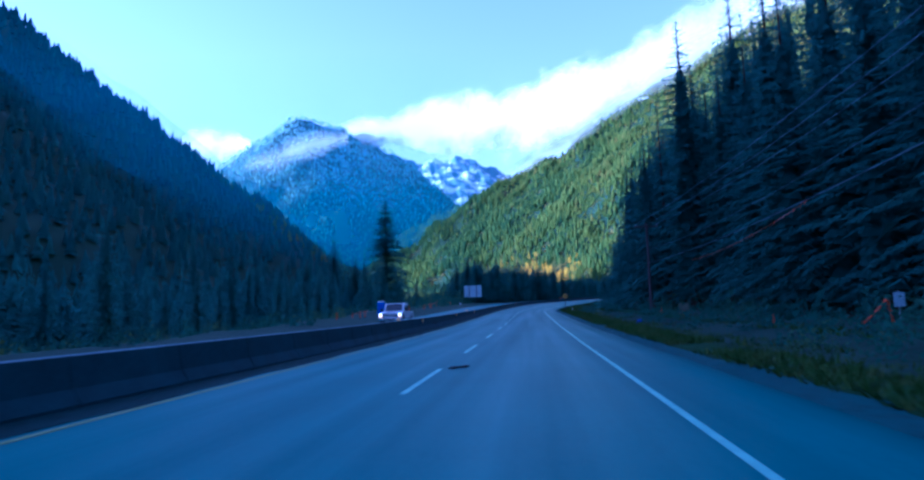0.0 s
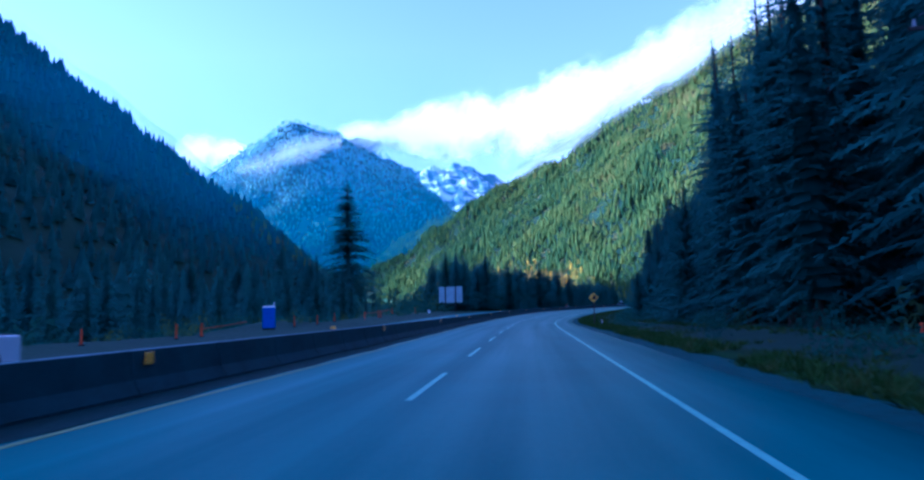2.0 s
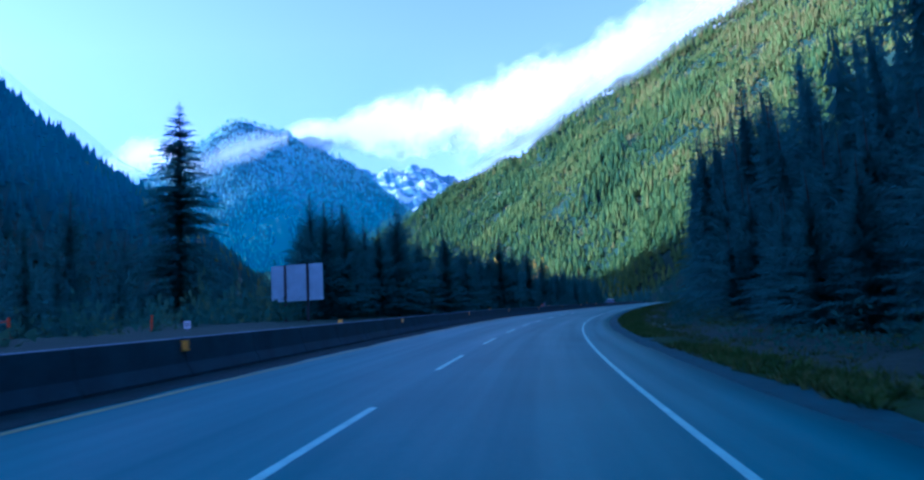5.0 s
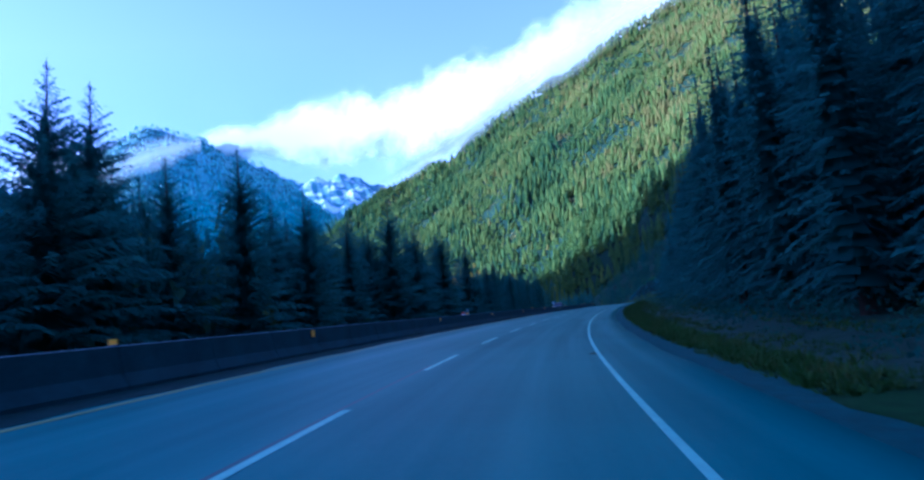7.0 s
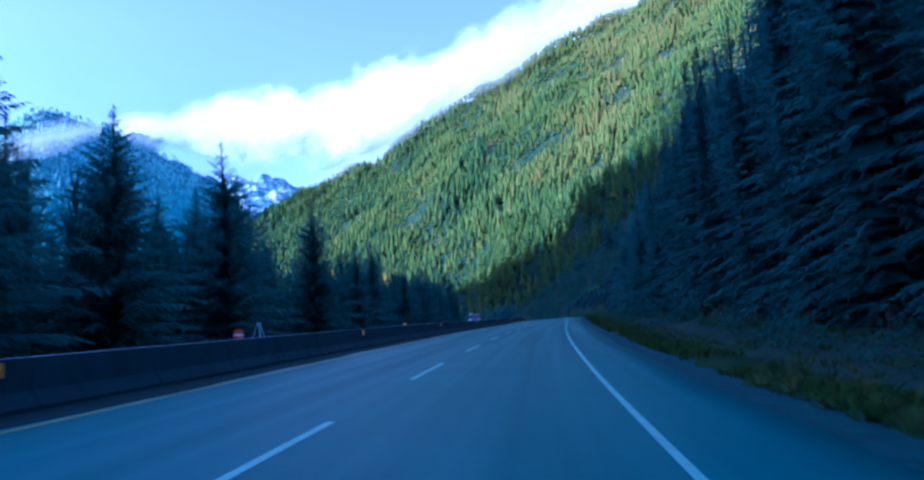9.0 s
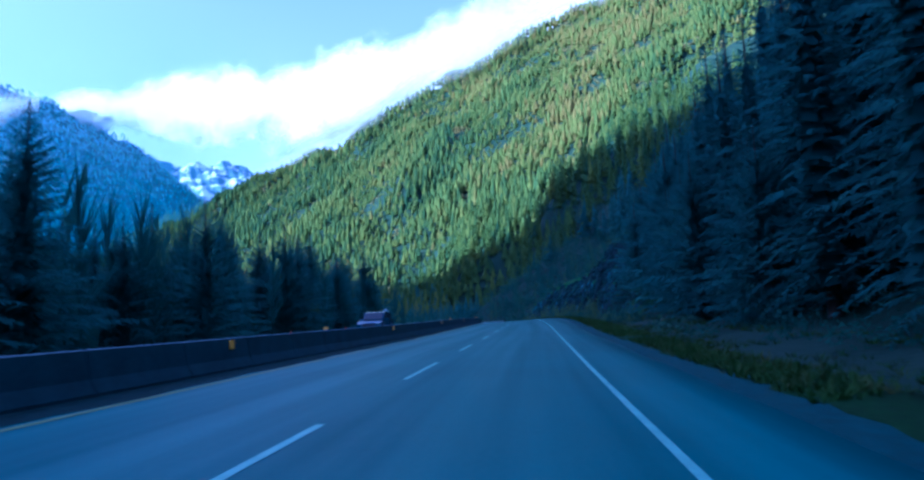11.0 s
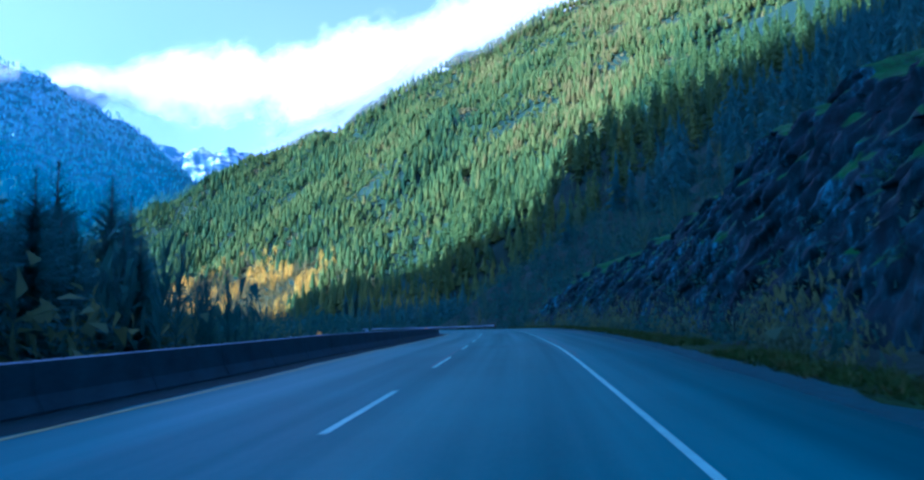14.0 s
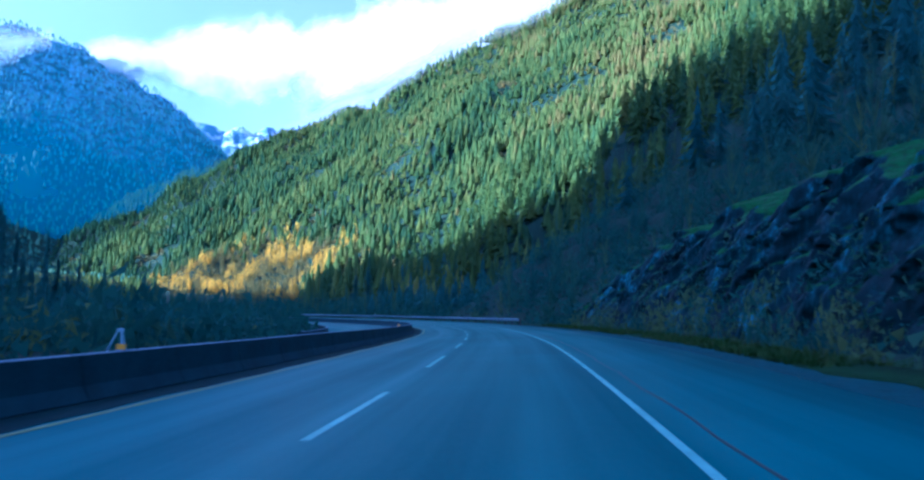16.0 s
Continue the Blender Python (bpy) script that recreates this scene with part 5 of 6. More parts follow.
def pickup(s, u):
    t = thing("pickup_truck", "white crew-cab pickup truck with lit headlights", "truck", s, u, 180)
    # own x: across, own y: forward
    side = [(-2.75, 0.55), (-2.75, 1.12), (-0.95, 1.14), (-0.9, 1.18), (1.15, 1.18), (2.35, 1.10), (2.62, 1.0), (2.66, 0.55)]
    bm = prism(side, -0.98, 0.98, 0.05)
    bmesh.ops.rotate(bm, cent=(0, 0, 0), matrix=Matrix.Rotation(math.pi / 2, 3, "Z"), verts=bm.verts)
    part("body", bm, CAR_WHITE, t)
    cab = [(-0.98, 1.15), (-0.86, 1.80), (-0.6, 1.88), (0.55, 1.86), (1.2, 1.17)]
    bm = prism(cab, -0.86, 0.86, 0.05)
    bmesh.ops.rotate(bm, cent=(0, 0, 0), matrix=Matrix.Rotation(math.pi / 2, 3, "Z"), verts=bm.verts)
    part("cab", bm, CAR_WHITE, t)
    ws = bmesh.new()
    q = [ws.verts.new(v) for v in ((-0.76, 1.155, 1.24), (0.76, 1.155, 1.24), (0.68, 0.63, 1.80), (-0.68, 0.63, 1.80))]
    ws.faces.new(q)
    bmesh.ops.translate(ws, vec=(0, 0.035, 0.03), verts=ws.verts)
    part("windshield", ws, CAR_GLASS, t)
    for x in (-0.875, 0.875):
        for y0, y1 in ((-0.72, -0.02), (0.06, 0.86)):
            part("side_window", box_mesh((x, (y0 + y1) / 2, 1.50), (0.02, y1 - y0, 0.42), 0.008, (1, 0.72)), CAR_GLASS, t)
    part("hood_scoop", box_mesh((0, 1.75, 1.19), (0.9, 0.8, 0.06), 0.02, (0.8, 0.8)), CAR_WHITE, t)
    part("grille", box_mesh((0, 2.655, 0.88), (1.36, 0.05, 0.34), 0.012), CAR_TRIM, t)
    for z in (0.80, 0.92):
        part("grille_bar", box_mesh((0, 2.685, z), (1.40, 0.03, 0.05), 0.01), CHROME, t)
    bump_ = part("bumper", box_mesh((0, 2.70, 0.58), (1.96, 0.22, 0.26), 0.05), CHROME, t)
    part("air_intake", box_mesh((0, 2.815, 0.58), (1.1, 0.02, 0.12), 0.008), CAR_TRIM, bump_)
    for x in (-0.80, 0.80):
        part("headlight", box_mesh((x * 1.04, 2.645, 0.95), (0.19, 0.07, 0.11), 0.02), HEADLIGHT, t)
        part("marker_light", box_mesh((x, 2.65, 0.78), (0.26, 0.05, 0.07), 0.01), MARKER, t)
        part("mirror", box_mesh((x * 1.36, 0.95, 1.32), (0.22, 0.10, 0.24), 0.03), CAR_TRIM, t)
    part("bed_opening", box_mesh((0, -1.88, 1.135), (1.55, 1.6, 0.03), 0.008), CAR_TRIM, t)
    for x in (-0.86, 0.86):
        for y in (-1.75, 1.78):
            part("wheel_arch", tube_mesh((x * 1.10, y, 0.50), (x * 1.147, y, 0.50), 0.50, 0.48, 20), CAR_TRIM, t)
            w = part("wheel", tube_mesh((x - 0.13, y, 0.40), (x + 0.145 * (1 if x > 0 else -1) + (0.13 if x < 0 else 0), y, 0.40), 0.40, 0.40, 22), RUBBER, t)
            part("rim", tube_mesh((x * 1.10, y, 0.40), (x * 1.185, y, 0.40), 0.25, 0.21, 16), CHROME, w)
    return t


pickup(57.0, -13.6)


def suv(s, u):
    t = thing("suv", "dark blue sport utility car on the opposite carriageway", "car", s, u, 180)
    turn = Matrix.Rotation(math.pi / 2, 3, "Z")
    side = [(-2.30, 0.42), (-2.34, 0.95), (-2.2, 1.08), (0.95, 1.06), (1.75, 1.0), (2.2, 0.88), (2.32, 0.7), (2.30, 0.42)]
    bm = prism(side, -0.93, 0.93, 0.06)
    bmesh.ops.rotate(bm, cent=(0, 0, 0), matrix=turn, verts=bm.verts)
    part("body", bm, CAR_BLUE, t)
    cab = [(-2.18, 1.05), (-1.92, 1.55), (-1.6, 1.68), (-0.2, 1.72), (0.25, 1.66), (1.05, 1.05)]
    bm = prism(cab, -0.80, 0.80, 0.06)
    bmesh.ops.rotate(bm, cent=(0, 0, 0), matrix=turn, verts=bm.verts)
    part("cab", bm, CAR_BLUE, t)
    ws = bmesh.new()
    ws.faces.new([ws.verts.new(v) for v in ((-0.74, 1.03, 1.12), (0.74, 1.03, 1.12), (0.66, 0.38, 1.62), (-0.66, 0.38, 1.62))])
    bmesh.ops.translate(ws, vec=(0, 0.03, 0.02), verts=ws.verts)
    part("windshield", ws, CAR_GLASS, t)
    for x in (-0.81, 0.81):
        for y0, y1 in ((-1.85, -1.25), (-1.15, -0.35), (-0.25, 0.55)):
            part("side_window", box_mesh((x, (y0 + y1) / 2, 1.37), (0.02, y1 - y0, 0.40), 0.008, (1, 0.8)), CAR_GLASS, t)
        part("roof_rail", box_mesh((x * 0.86, -0.75, 1.75), (0.04, 1.7, 0.04), 0.01), CHROME, t)
        part("headlight", box_mesh((x * 0.87, 2.26, 0.80), (0.36, 0.10, 0.14), 0.02), CHROME, t)
        part("mirror", box_mesh((x * 1.24, 0.72, 1.12), (0.2, 0.1, 0.15), 0.03), CAR_BLUE, t)
        for y in (-1.42, 1.38):
            part("wheel_arch", tube_mesh((x * 1.08, y, 0.42), (x * 1.162, y, 0.42), 0.42, 0.40, 20), CAR_TRIM, t)
            w = part("wheel", tube_mesh((x * 0.88, y, 0.36), (x * 1.17, y, 0.36), 0.36, 0.36, 22), RUBBER, t)
            part("rim", tube_mesh((x * 1.12, y, 0.36), (x * 1.19, y, 0.36), 0.24, 0.20, 16), CHROME, w)
    part("grille", box_mesh((0, 2.30, 0.72), (1.0, 0.05, 0.2), 0.012), CAR_TRIM, t)
    part("bumper", box_mesh((0, 2.28, 0.48), (1.82, 0.16, 0.2), 0.05), CAR_TRIM, t)
    part("marker_light", box_mesh((0.72, 2.36, 0.50), (0.16, 0.04, 0.08), 0.01), MARKER, t, "lit amber lamp")
    return t


suv(307, -13.4)

# ---- signs ----
big = thing("highway_sign", "large bare aluminium back of a highway sign on posts", "sign", 166.7, -23.1, 0, dz=-1.75)
part("panel", box_mesh((0, 0, 5.0), (4.6, 0.06, 3.0), 0.02), SIGN_BACK, big)
for x in (-1.0, 1.0):
    part("post", box_mesh((x, -0.13, 3.4), (0.16, 0.16, 6.2), 0.01), CAR_TRIM, big)
for z in (4.0, 5.0, 6.0):
    part("stiffener", box_mesh((0, -0.05, z), (4.4, 0.05, 0.07), 0.01), SIGN_BACK, big)

rocks = thing("warning_sign", "yellow diamond falling-rocks warning sign on a post", "sign", 103.7, 3.27, 0, dz=0.0)
part("post", box_mesh((0, 0.05, 1.1), (0.09, 0.09, 3.2), 0.006), WOOD_POLE, rocks)
bm = bmesh.new()
add_box(bm, (0, 0, 0), (0.60, 0.012, 0.60), 0.004)
bmesh.ops.rotate(bm, cent=(0, 0, 0), matrix=Matrix.Rotation(math.pi / 4, 3, "Y"), verts=bm.verts)
bmesh.ops.translate(bm, vec=(0, 0, 2.32), verts=bm.verts)
plate = part("plate", bm, SIGN_YELLOW, rocks)
bm = prism([(-0.15, 2.15), (0.27, 2.17), (0.19, 2.42), (0.02, 2.55), (-0.05, 2.46), (-0.06, 2.30)], -0.012, -0.008)
part("cliff_symbol", bm, SIGN_BLACK, plate)
for x, z, k in ((-0.13, 2.46, 0.035), (-0.17, 2.36, 0.045), (-0.20, 2.26, 0.035), (-0.10, 2.54, 0.025)):
    bm = prism([(x - k, z), (x, z + k), (x + k * 1.1, z + k * 0.2), (x + k * 0.3, z - k)], -0.012, -0.008)
    part("rock_symbol", bm, SIGN_BLACK, plate)

dia = thing("diamond_sign", "grey bare back of a diamond warning sign", "sign", 327.0, -16.9, 8)
part("post", box_mesh((0, -0.045, 1.0), (0.07, 0.07, 2.1), 0.006), GALVANISED, dia)
bm = bmesh.new()
add_box(bm, (0, 0, 0), (0.62, 0.012, 0.62), 0.004)
bmesh.ops.rotate(bm, cent=(0, 0, 0), matrix=Matrix.Rotation(math.pi / 4, 3, "Y"), verts=bm.verts)
bmesh.ops.translate(bm, vec=(0, 0, 2.03), verts=bm.verts)
part("plate", bm, SIGN_BACK, dia)
small = thing("route_sign", "small pale square sign on a short post", "sign", 151.7, -22.5, 0, dz=-0.5)
part("post", box_mesh((0, 0.03, 0.5), (0.06, 0.06, 1.2), 0.006), GALVANISED, small)
face = part("plate", box_mesh((0, 0, 0.95), (0.45, 0.012, 0.45), 0.004), WHITE_PLASTIC, small)
for z in (1.02, 0.90):
    part("text_bar", box_mesh((0, -0.009, z), (0.3, 0.004, 0.05)), SIGN_BLACK, face)
shield = thing("route_sign", "pale roadside marker sign on a thin post", "sign", 27.0, 12.4, 0, ground_level=True)
part("post", box_mesh((0, 0.03, 0.7), (0.06, 0.06, 1.6), 0.006), GALVANISED, shield)
face = part("plate", box_mesh((0, 0, 1.15), (0.42, 0.012, 0.55), 0.004), SIGN_BACK, shield)

# ---- portable toilet ----
wc = thing("portable_toilet", "blue portable toilet with a white roof on the verge", "portable toilet", 106.6, -27.0, 20, ground_level=True)
part("cabin", box_mesh((0, 0, 1.08), (1.12, 1.15, 1.95), 0.04), TOILET_BLUE, wc)
part("base", box_mesh((0, 0, 0.06), (1.2, 1.22, 0.16), 0.02), CAR_TRIM, wc)
part("roof", box_mesh((0, 0, 2.12), (1.2, 1.22, 0.16), 0.04, (0.8, 0.8)), WHITE_PLASTIC, wc)
door = part("door", box_mesh((0, -0.585, 1.06), (0.72, 0.03, 1.72), 0.01), TOILET_BLUE, wc)
part("handle", box_mesh((0.28, -0.61, 1.05), (0.05, 0.03, 0.16), 0.008), CAR_TRIM, door)
part("vent_pipe", tube_mesh((0.42, 0.45, 2.1), (0.42, 0.45, 2.5), 0.05), WHITE_PLASTIC, wc)

# ---- utility poles, wires and pennants ----
def utility_pole(x, y, height, turn):
    z = float(land(np.array([x]), np.array([y]))[0])
    t = tagged(new("utility_pole"), "weathered wooden utility pole with a crossarm", "utility pole", "roadside poles")
    t.matrix_world = pose(x, y, z - 0.3, 0, 0, turn)
    part("pole", tube_mesh((0, 0, 0), (0, 0, height), 0.16, 0.10, 12), WOOD_POLE, t)
    arm = part("crossarm", box_mesh((0, 0.13, height - 0.35), (2.3, 0.09, 0.11), 0.01), WOOD_POLE, t)
    for k in (-1.0, 0.0, 1.0):
        part("insulator", tube_mesh((k, 0.13, height - 0.30), (k, 0.13, height - 0.10), 0.05, 0.035, 8), GALVANISED, arm if k else t)
    return z - 0.3


POLE_A, POLE_B, POLE_C = (18.9, 62.9), (13.6, 14.0), (8.5, -38.0)
heads = [(p, utility_pole(p[0], p[1], h, -6.0), h) for p, h in ((POLE_A, 9.2), (POLE_B, 9.6), (POLE_C, 9.6))]


stub = tagged(new("wooden_post"), "old weathered pole standing in the dark brush", "pole")
stub.matrix_world = pose(32.5, 55.6, float(land(np.array([32.5]), np.array([55.6]))[0]) - 0.3, 0, 1.5, 0)
part("pole", tube_mesh((0, 0, 0), (0, 0, 5.8), 0.19, 0.15, 12), WOOD_POLE, stub)


def cable(name, label, a, b, sag, radius, mat, category="cable", group="overhead wires"):
    bm = bmesh.new()
    a, b = Vector(a), Vector(b)
    pts = [a.lerp(b, i / 16) - Vector((0, 0, sag * 4 * (i / 16) * (1 - i / 16))) for i in range(17)]
    along = (b - a).to_track_quat("Z", "Y").to_matrix()
    rings = [[bm.verts.new(p + along @ Vector((math.cos(1.2566 * j) * radius, math.sin(1.2566 * j) * radius, 0))) for j in range(5)] for p in pts]
    for p, q in zip(rings, rings[1:]):
        for j in range(5):
            bm.faces.new((p[j], p[(j + 1) % 5], q[(j + 1) % 5], q[j]))
    return tagged(part(name, bm, mat), label, category, group), pts


for (p, pz, ph), (q, qz, qh) in zip(heads, heads[1:]):
    for k in (-1.0, 0.0, 1.0):
        cable("overhead_wire", "thin grey overhead power wire", (p[0] + k, p[1], pz + ph - 0.1), (q[0] + k, q[1], qz + qh - 0.1), 0.5, 0.013, CABLE)
    cable("overhead_wire", "thin dark telephone wire below the power lines", (p[0], p[1], pz + ph - 2.6), (q[0], q[1], qz + qh - 2.0), 0.7, 0.012, CABLE)
    cable("overhead_wire", "sagging grey telephone cable on the poles", (p[0], p[1], pz + ph - 3.9), (q[0], q[1], qz + qh - 3.2), 0.5, 0.024, CABLE)
rope, pts = cable("pennant_rope", "orange pennants strung on a sagging rope", (23.5, 64.0, 5.0), (20.0, 36.0, 6.5), 0.45, 0.012, ORANGE, "pennants", "pennant ropes")
r = np.random.RandomState(91)
for i in range(34):
    w = (i + 0.5) / 34 * 16
    a, b = pts[int(w)], pts[min(16, int(w) + 1)]
    c = a.lerp(b, w - int(w))
    bm = bmesh.new()
    d = (b - a).normalized() * 0.10
    tip = c - Vector((r.uniform(-0.12, 0.12), 0, r.uniform(0.14, 0.24)))
    side = Vector((0.006, 0, 0))
    v = [bm.verts.new(x) for x in (c - d - side, c + d - side, tip - side, c - d + side, c + d + side, tip + side)]
    for f in ((0, 1, 2), (5, 4, 3), (0, 3, 4, 1), (1, 4, 5, 2), (2, 5, 3, 0)):
        bm.faces.new([v[j] for j in f])
    part("pennant", bm, ORANGE, rope)

# ---- delineators, tape, cones ----
def orange_post(s, u, height=1.05):
    t = thing("delineator_post", "orange plastic delineator tube on a black base", "delineator", s, u, 0, "orange delineators", ground_level=True)
    part("base", tube_mesh((0, 0, 0), (0, 0, 0.07), 0.19, 0.17, 12), RUBBER, t)
    part("tube", tube_mesh((0, 0, 0.05), (0, 0, height), 0.07, 0.055, 10), ORANGE, t)
    return t


posts = [(88, -25.2), (92, -25.6), (99, -29.5), (109, -25.5), (120, -25.5), (128, -24.6), (134.5, -25.0), (136, -25.2), (143.5, -26.0), (131, -30), (152, -25.0), (112, -24.3), (80, -26)]
for s, u in posts:
    orange_post(s, u, 0.9 + 0.04 * (int(s) % 5))
for s, u in ((36.5, 11.0), (64, 12.5), (72, 12.0)):
    orange_post(s, u, 0.5)
for (s0, u0), (s1, u1) in (((134.5, -25.0), (143.5, -26.0)), ((128, -24.6), (136, -25.2)), ((99, -29.5), (106, -29.0))):
    a, b = on_road(s0, u0), on_road(s1, u1)
    za = float(land(a[0:1], a[1:2])[0]) + 0.85
    zb = float(land(b[0:1], b[1:2])[0]) + 0.85
    cable("barrier_tape", "orange barrier tape strung between delineators", (a[0], a[1], za), (b[0], b[1], zb), 0.05, 0.03, ORANGE, "tape", "barrier tapes")
# slack orange fence scrap beside the wires
a = on_road(30.5, 12.6)
za = float(land(a[0:1], a[1:2])[0])
cable("fence_scrap", "slack orange plastic fence remnant in the brush", (a[0], a[1], za + 0.1), (a[0] + 1.6, a[1] + 0.6, za + 1.2), 0.1, 0.05, ORANGE, "fence", "fence scraps")
cable("fence_scrap", "slack orange plastic fence remnant in the brush", (a[0] + 1.6, a[1] + 0.6, za + 1.2), (a[0] + 2.0, a[1] + 0.9, za + 0.0), 0.05, 0.05, ORANGE, "fence", "fence scraps")


def cone(s, u):
    t = thing("traffic_cone", "orange traffic cone with a white collar", "traffic cone", s, u, 0, "traffic cones")
    part("base", box_mesh((0, 0, 0.025), (0.36, 0.36, 0.05), 0.01), ORANGE, t)
    part("body", tube_mesh((0, 0, 0.04), (0, 0, 0.72), 0.14, 0.03, 12), ORANGE, t)
    part("collar", tube_mesh((0, 0, 0.36), (0, 0, 0.52), 0.097, 0.073, 12), WHITE_PLASTIC, t)
    return t


for s, u in ((297.9, -16.8), (310.5, -16.8), (323.4, -16.4)):
    cone(s, u)


def drum(s, u):
    t = thing("traffic_drum", "orange traffic drum with white bands", "traffic drum", s, u, 0, "traffic drums")
    part("body", tube_mesh((0, 0, 0.06), (0, 0, 0.98), 0.28, 0.23, 16), ORANGE, t)
    part("base", tube_mesh((0, 0, 0), (0, 0, 0.08), 0.38, 0.36, 16), RUBBER, t)
    for z in (0.35, 0.65):
        part("band", tube_mesh((0, 0, z), (0, 0, z + 0.12), 0.275 - z * 0.04, 0.27 - z * 0.04, 16), WHITE_PLASTIC, t)
    return t


drum(322.4, -16.95)
drum(242.3, -16.8)


def sign_stand(s, u, turn):
    t = thing("sign_stand", "folded metal A-frame sign stand behind the barrier", "sign stand", s, u, turn, "sign stands")
    for x, y in ((-0.35, 0.25), (0.35, 0.25), (0.0, -0.35)):
        part("leg", tube_mesh((x * 0.2, y * 0.2, 1.25), (x * 1.4, y * 1.4, 0.0), 0.035, 0.035, 8), SIGN_BACK, t)
    part("head", box_mesh((0, 0, 1.27), (0.22, 0.16, 0.12), 0.02), SIGN_BACK, t)
    return t


sign_stand(326.6, -17.3, 20)
sign_stand(245.1, -17.0, 35)
sign_stand(397.0, -15.6, 50)

# ---- reflectors on the median barrier ----
for k in range(-2, 15):
    s = 75.3 + 17.88 * k
    if s < 330:
        p = on_road(s, -8.52 + 0.165)
        ob = new("barrier_reflector", None)
        tagged(ob, "square amber reflector fixed to the barrier face", "reflector", "barrier reflectors")
        ob.matrix_world = pose(p[0], p[1], p[2] + 0.60, 0, 0, road_turn(s))
        part("plate", box_mesh((0.02, 0, 0), (0.025, 0.22, 0.20), 0.006), AMBER, ob)
        part("bracket", box_mesh((0.0, 0.02, 0.0), (0.03, 0.10, 0.10), 0.004), GALVANISED, ob)
for k in range(-1, 11):
    s = 68.4 + 35.2 * k
    p = on_road(s, -8.52)
    ob = tagged(new("barrier_reflector"), "small amber reflector on top of the barrier", "reflector", "barrier reflectors")
    ob.matrix_world = pose(p[0], p[1], p[2] + 0.747, 0, 0, road_turn(s))
    part("foot", box_mesh((0, 0, 0.012), (0.12, 0.12, 0.024), 0.004), GALVANISED, ob)
    part("plate", box_mesh((0, 0, 0.07), (0.16, 0.03, 0.10), 0.008), AMBER, ob)

# ---- guardrail outside the far bend ----
rail = tagged(new("guardrail"), "galvanised steel guardrail round the outside of the bend", "guardrail", kind="structure")
WAVE = [(0.0, 0.0), (0.03, 0.04), (0.08, 0.08), (0.08, 0.12), (0.02, 0.155), (0.08, 0.19), (0.08, 0.23), (0.03, 0.27), (0.0, 0.31)]
s = 446.0
while s < 548:
    a, b = on_road(s, 3.3), on_road(s + 4.0, 3.3)
    d = (b - a) / np.linalg.norm(b - a)
    side = np.array([d[1], -d[0], 0])
    bm = bmesh.new()
    rows_ = [[bm.verts.new(p - side * w + np.array([0, 0, 0.45 + h])) for w, h in WAVE] for p in (a, b)]
    for i in range(len(WAVE) - 1):
        bm.faces.new((rows_[0][i], rows_[1][i], rows_[1][i + 1], rows_[0][i + 1]))
    bmesh.ops.solidify(bm, geom=list(bm.faces), thickness=0.006)
    part("beam", bm, SIGN_BACK, rail)
    part("post", box_mesh(tuple(a + side * 0.1 + np.array([0, 0, 0.33])), (0.14, 0.14, 0.86), 0.01), WOOD_POLE, rail)
    s += 4.0

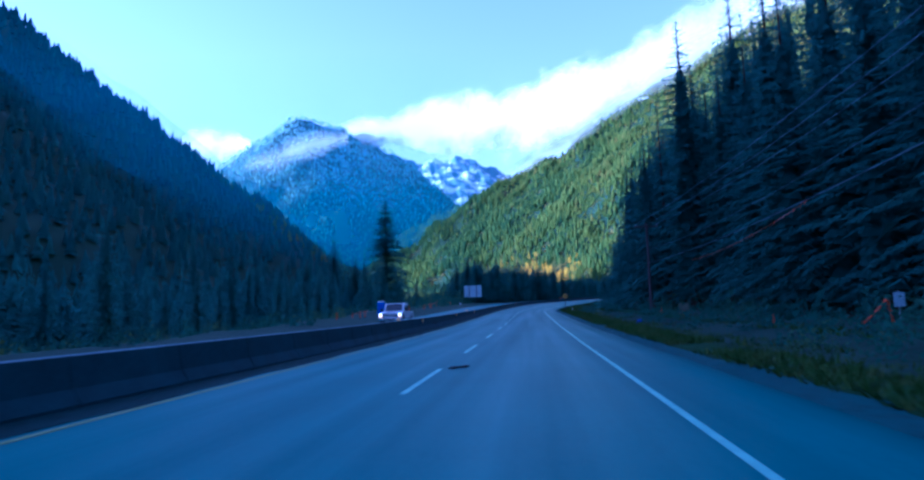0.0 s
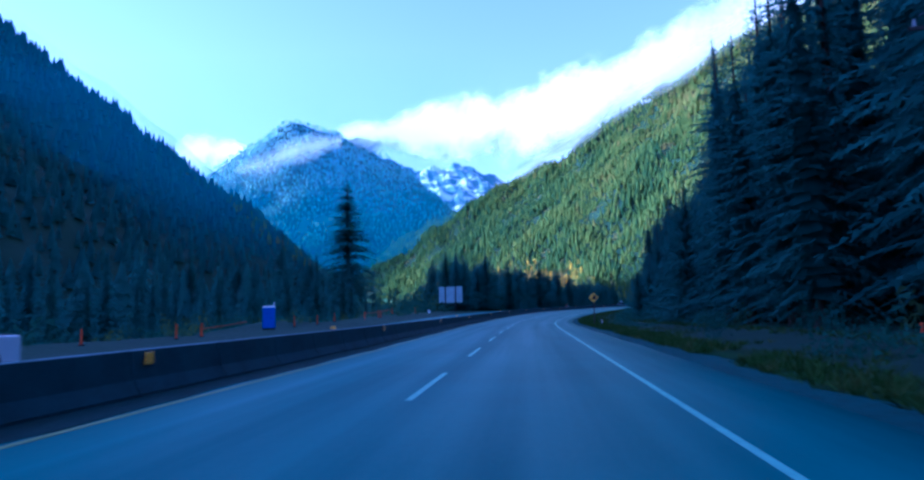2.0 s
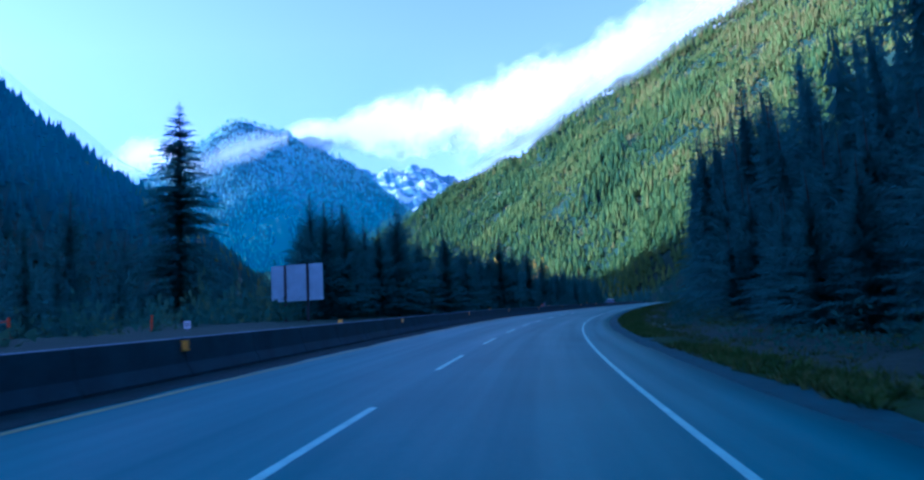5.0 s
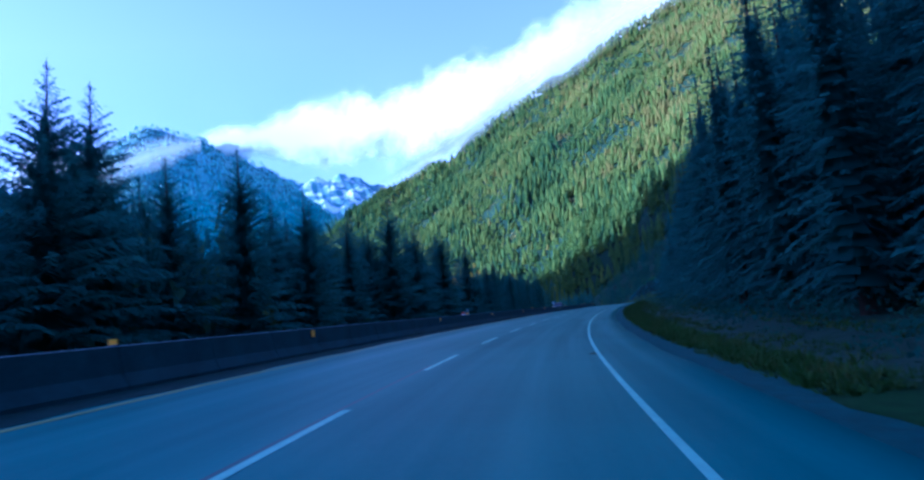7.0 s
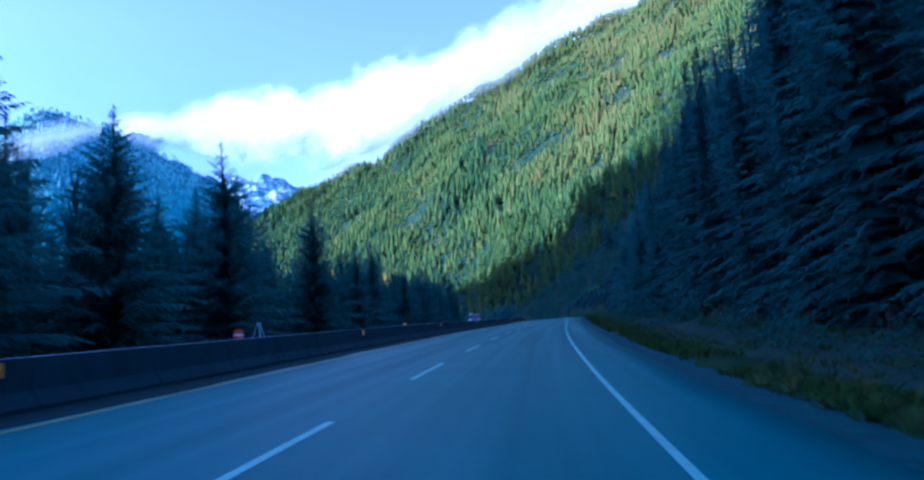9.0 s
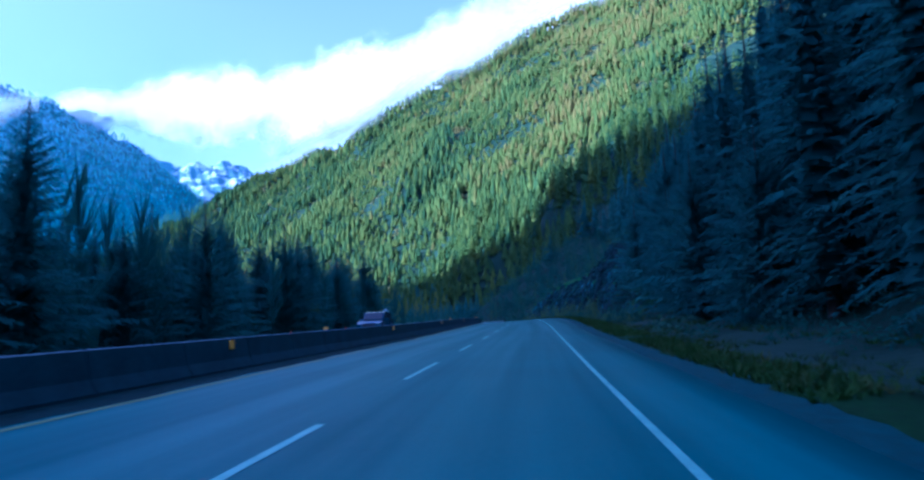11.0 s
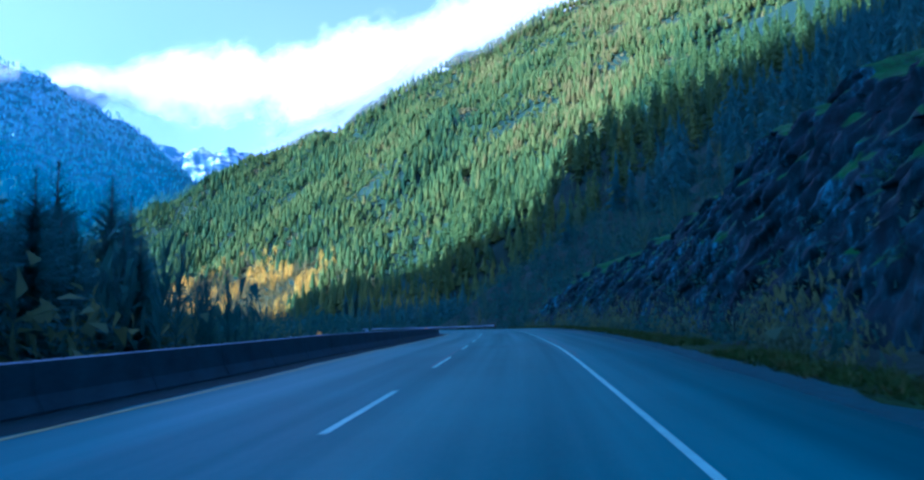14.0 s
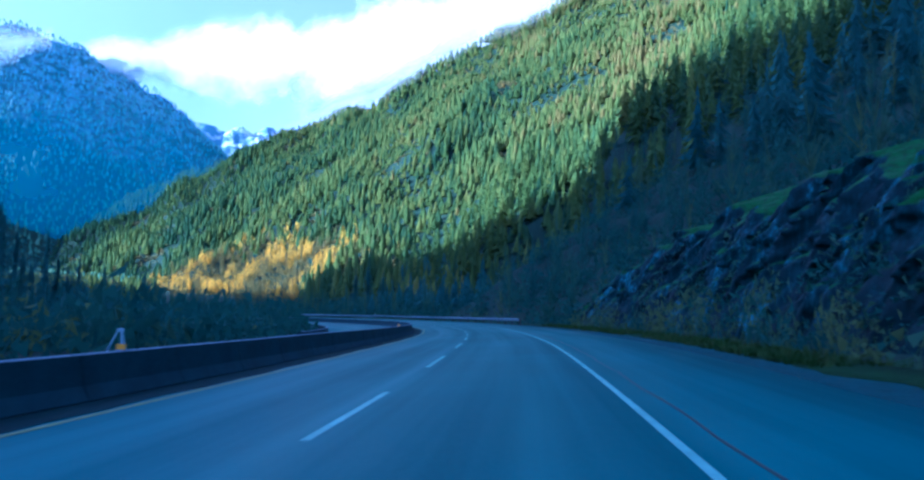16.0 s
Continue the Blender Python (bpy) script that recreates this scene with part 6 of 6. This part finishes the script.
# ---- small things on the road and verge ----
scrap = thing("tyre_scrap", "torn black strip of tyre tread lying on asphalt", "debris", 14.3, -3.3, 60)
bm = bmesh.new()
for i in range(7):
    add_box(bm, (0.09 * i - 0.27, 0.02 * math.sin(i * 1.3), 0.025 + 0.012 * math.sin(i)), (0.10, 0.13, 0.03), 0.006, turn=0.12 * math.sin(i * 2.1))
part("tread", bm, RUBBER, scrap)
bag = thing("plastic_bag", "crumpled blue plastic bag in the grass", "litter", 57.0, 7.3, 10, ground_level=True)
bm = bmesh.new()
bmesh.ops.create_icosphere(bm, subdivisions=3, radius=0.24)
for v in bm.verts:
    v.co *= 1 + 0.35 * noise.noise(v.co * 7.0)
    v.co.z = v.co.z * 0.7 + 0.12
part("sack", bm, BAG_BLUE, bag)
board = thing("board", "pale weathered board standing in the brush", "board", 61.5, 12.0, 5, ground_level=True)
part("panel", box_mesh((0, 0, 0.72), (0.9, 0.04, 0.62), 0.008), PALE_BOARD, board)
for x in (-0.4, 0.4):
    part("stake", box_mesh((x, 0.05, 0.5), (0.07, 0.06, 1.1), 0.006), PALE_BOARD, board)
for s, u in ((331.2, 4.2), (338.4, 4.3)):
    cup = thing("litter", "crumpled white wrapper lying on the verge", "litter", s, u, 30, "verge litter", ground_level=True)
    bm = bmesh.new()
    bmesh.ops.create_icosphere(bm, subdivisions=2, radius=0.13)
    for v in bm.verts:
        v.co *= 1 + 0.4 * noise.noise(v.co * 13.0)
        v.co.z = v.co.z * 0.6 + 0.16
    part("wrapper", bm, WHITE_PLASTIC, cup)
peg = thing("marker_post", "short white marker post in the grass", "marker post", 113.5, 4.6, 0, ground_level=True)
part("stake", box_mesh((0, 0, 0.3), (0.10, 0.03, 0.75), 0.008), WHITE_PLASTIC, peg)
part("reflector", box_mesh((0, -0.018, 0.56), (0.07, 0.006, 0.09), 0.002), AMBER, peg)

# open joint where the pull-out meets the lane
joint = ribbon("shoulder_joint", 346, 440, [-0.022, 0.022], SEAL, 0.004, step=1.0, stray=lambda s, u: np.interp(s, [346, 357, 368, 440], [0.16, 0.26, 0.45, 0.6]) + 0.03 * np.sin(s * 1.3) + 0.02 * np.sin(s * 3.1))
tagged(joint, "dark open joint between lane and paved shoulder", "road joint", kind="structure")
# tar seals along the lane joint
for s0, s1, u in ((250, 262, -3.82), (294, 304, -3.85), (168, 178, -3.8), (344, 356, -3.82)):
    seal = ribbon("tar_seal", s0, s1, [u - 0.025, u + 0.025], SEAL, 0.004)
    tagged(seal, "thin black tar seal along the lane joint", "tar seal", "tar seals", "structure")
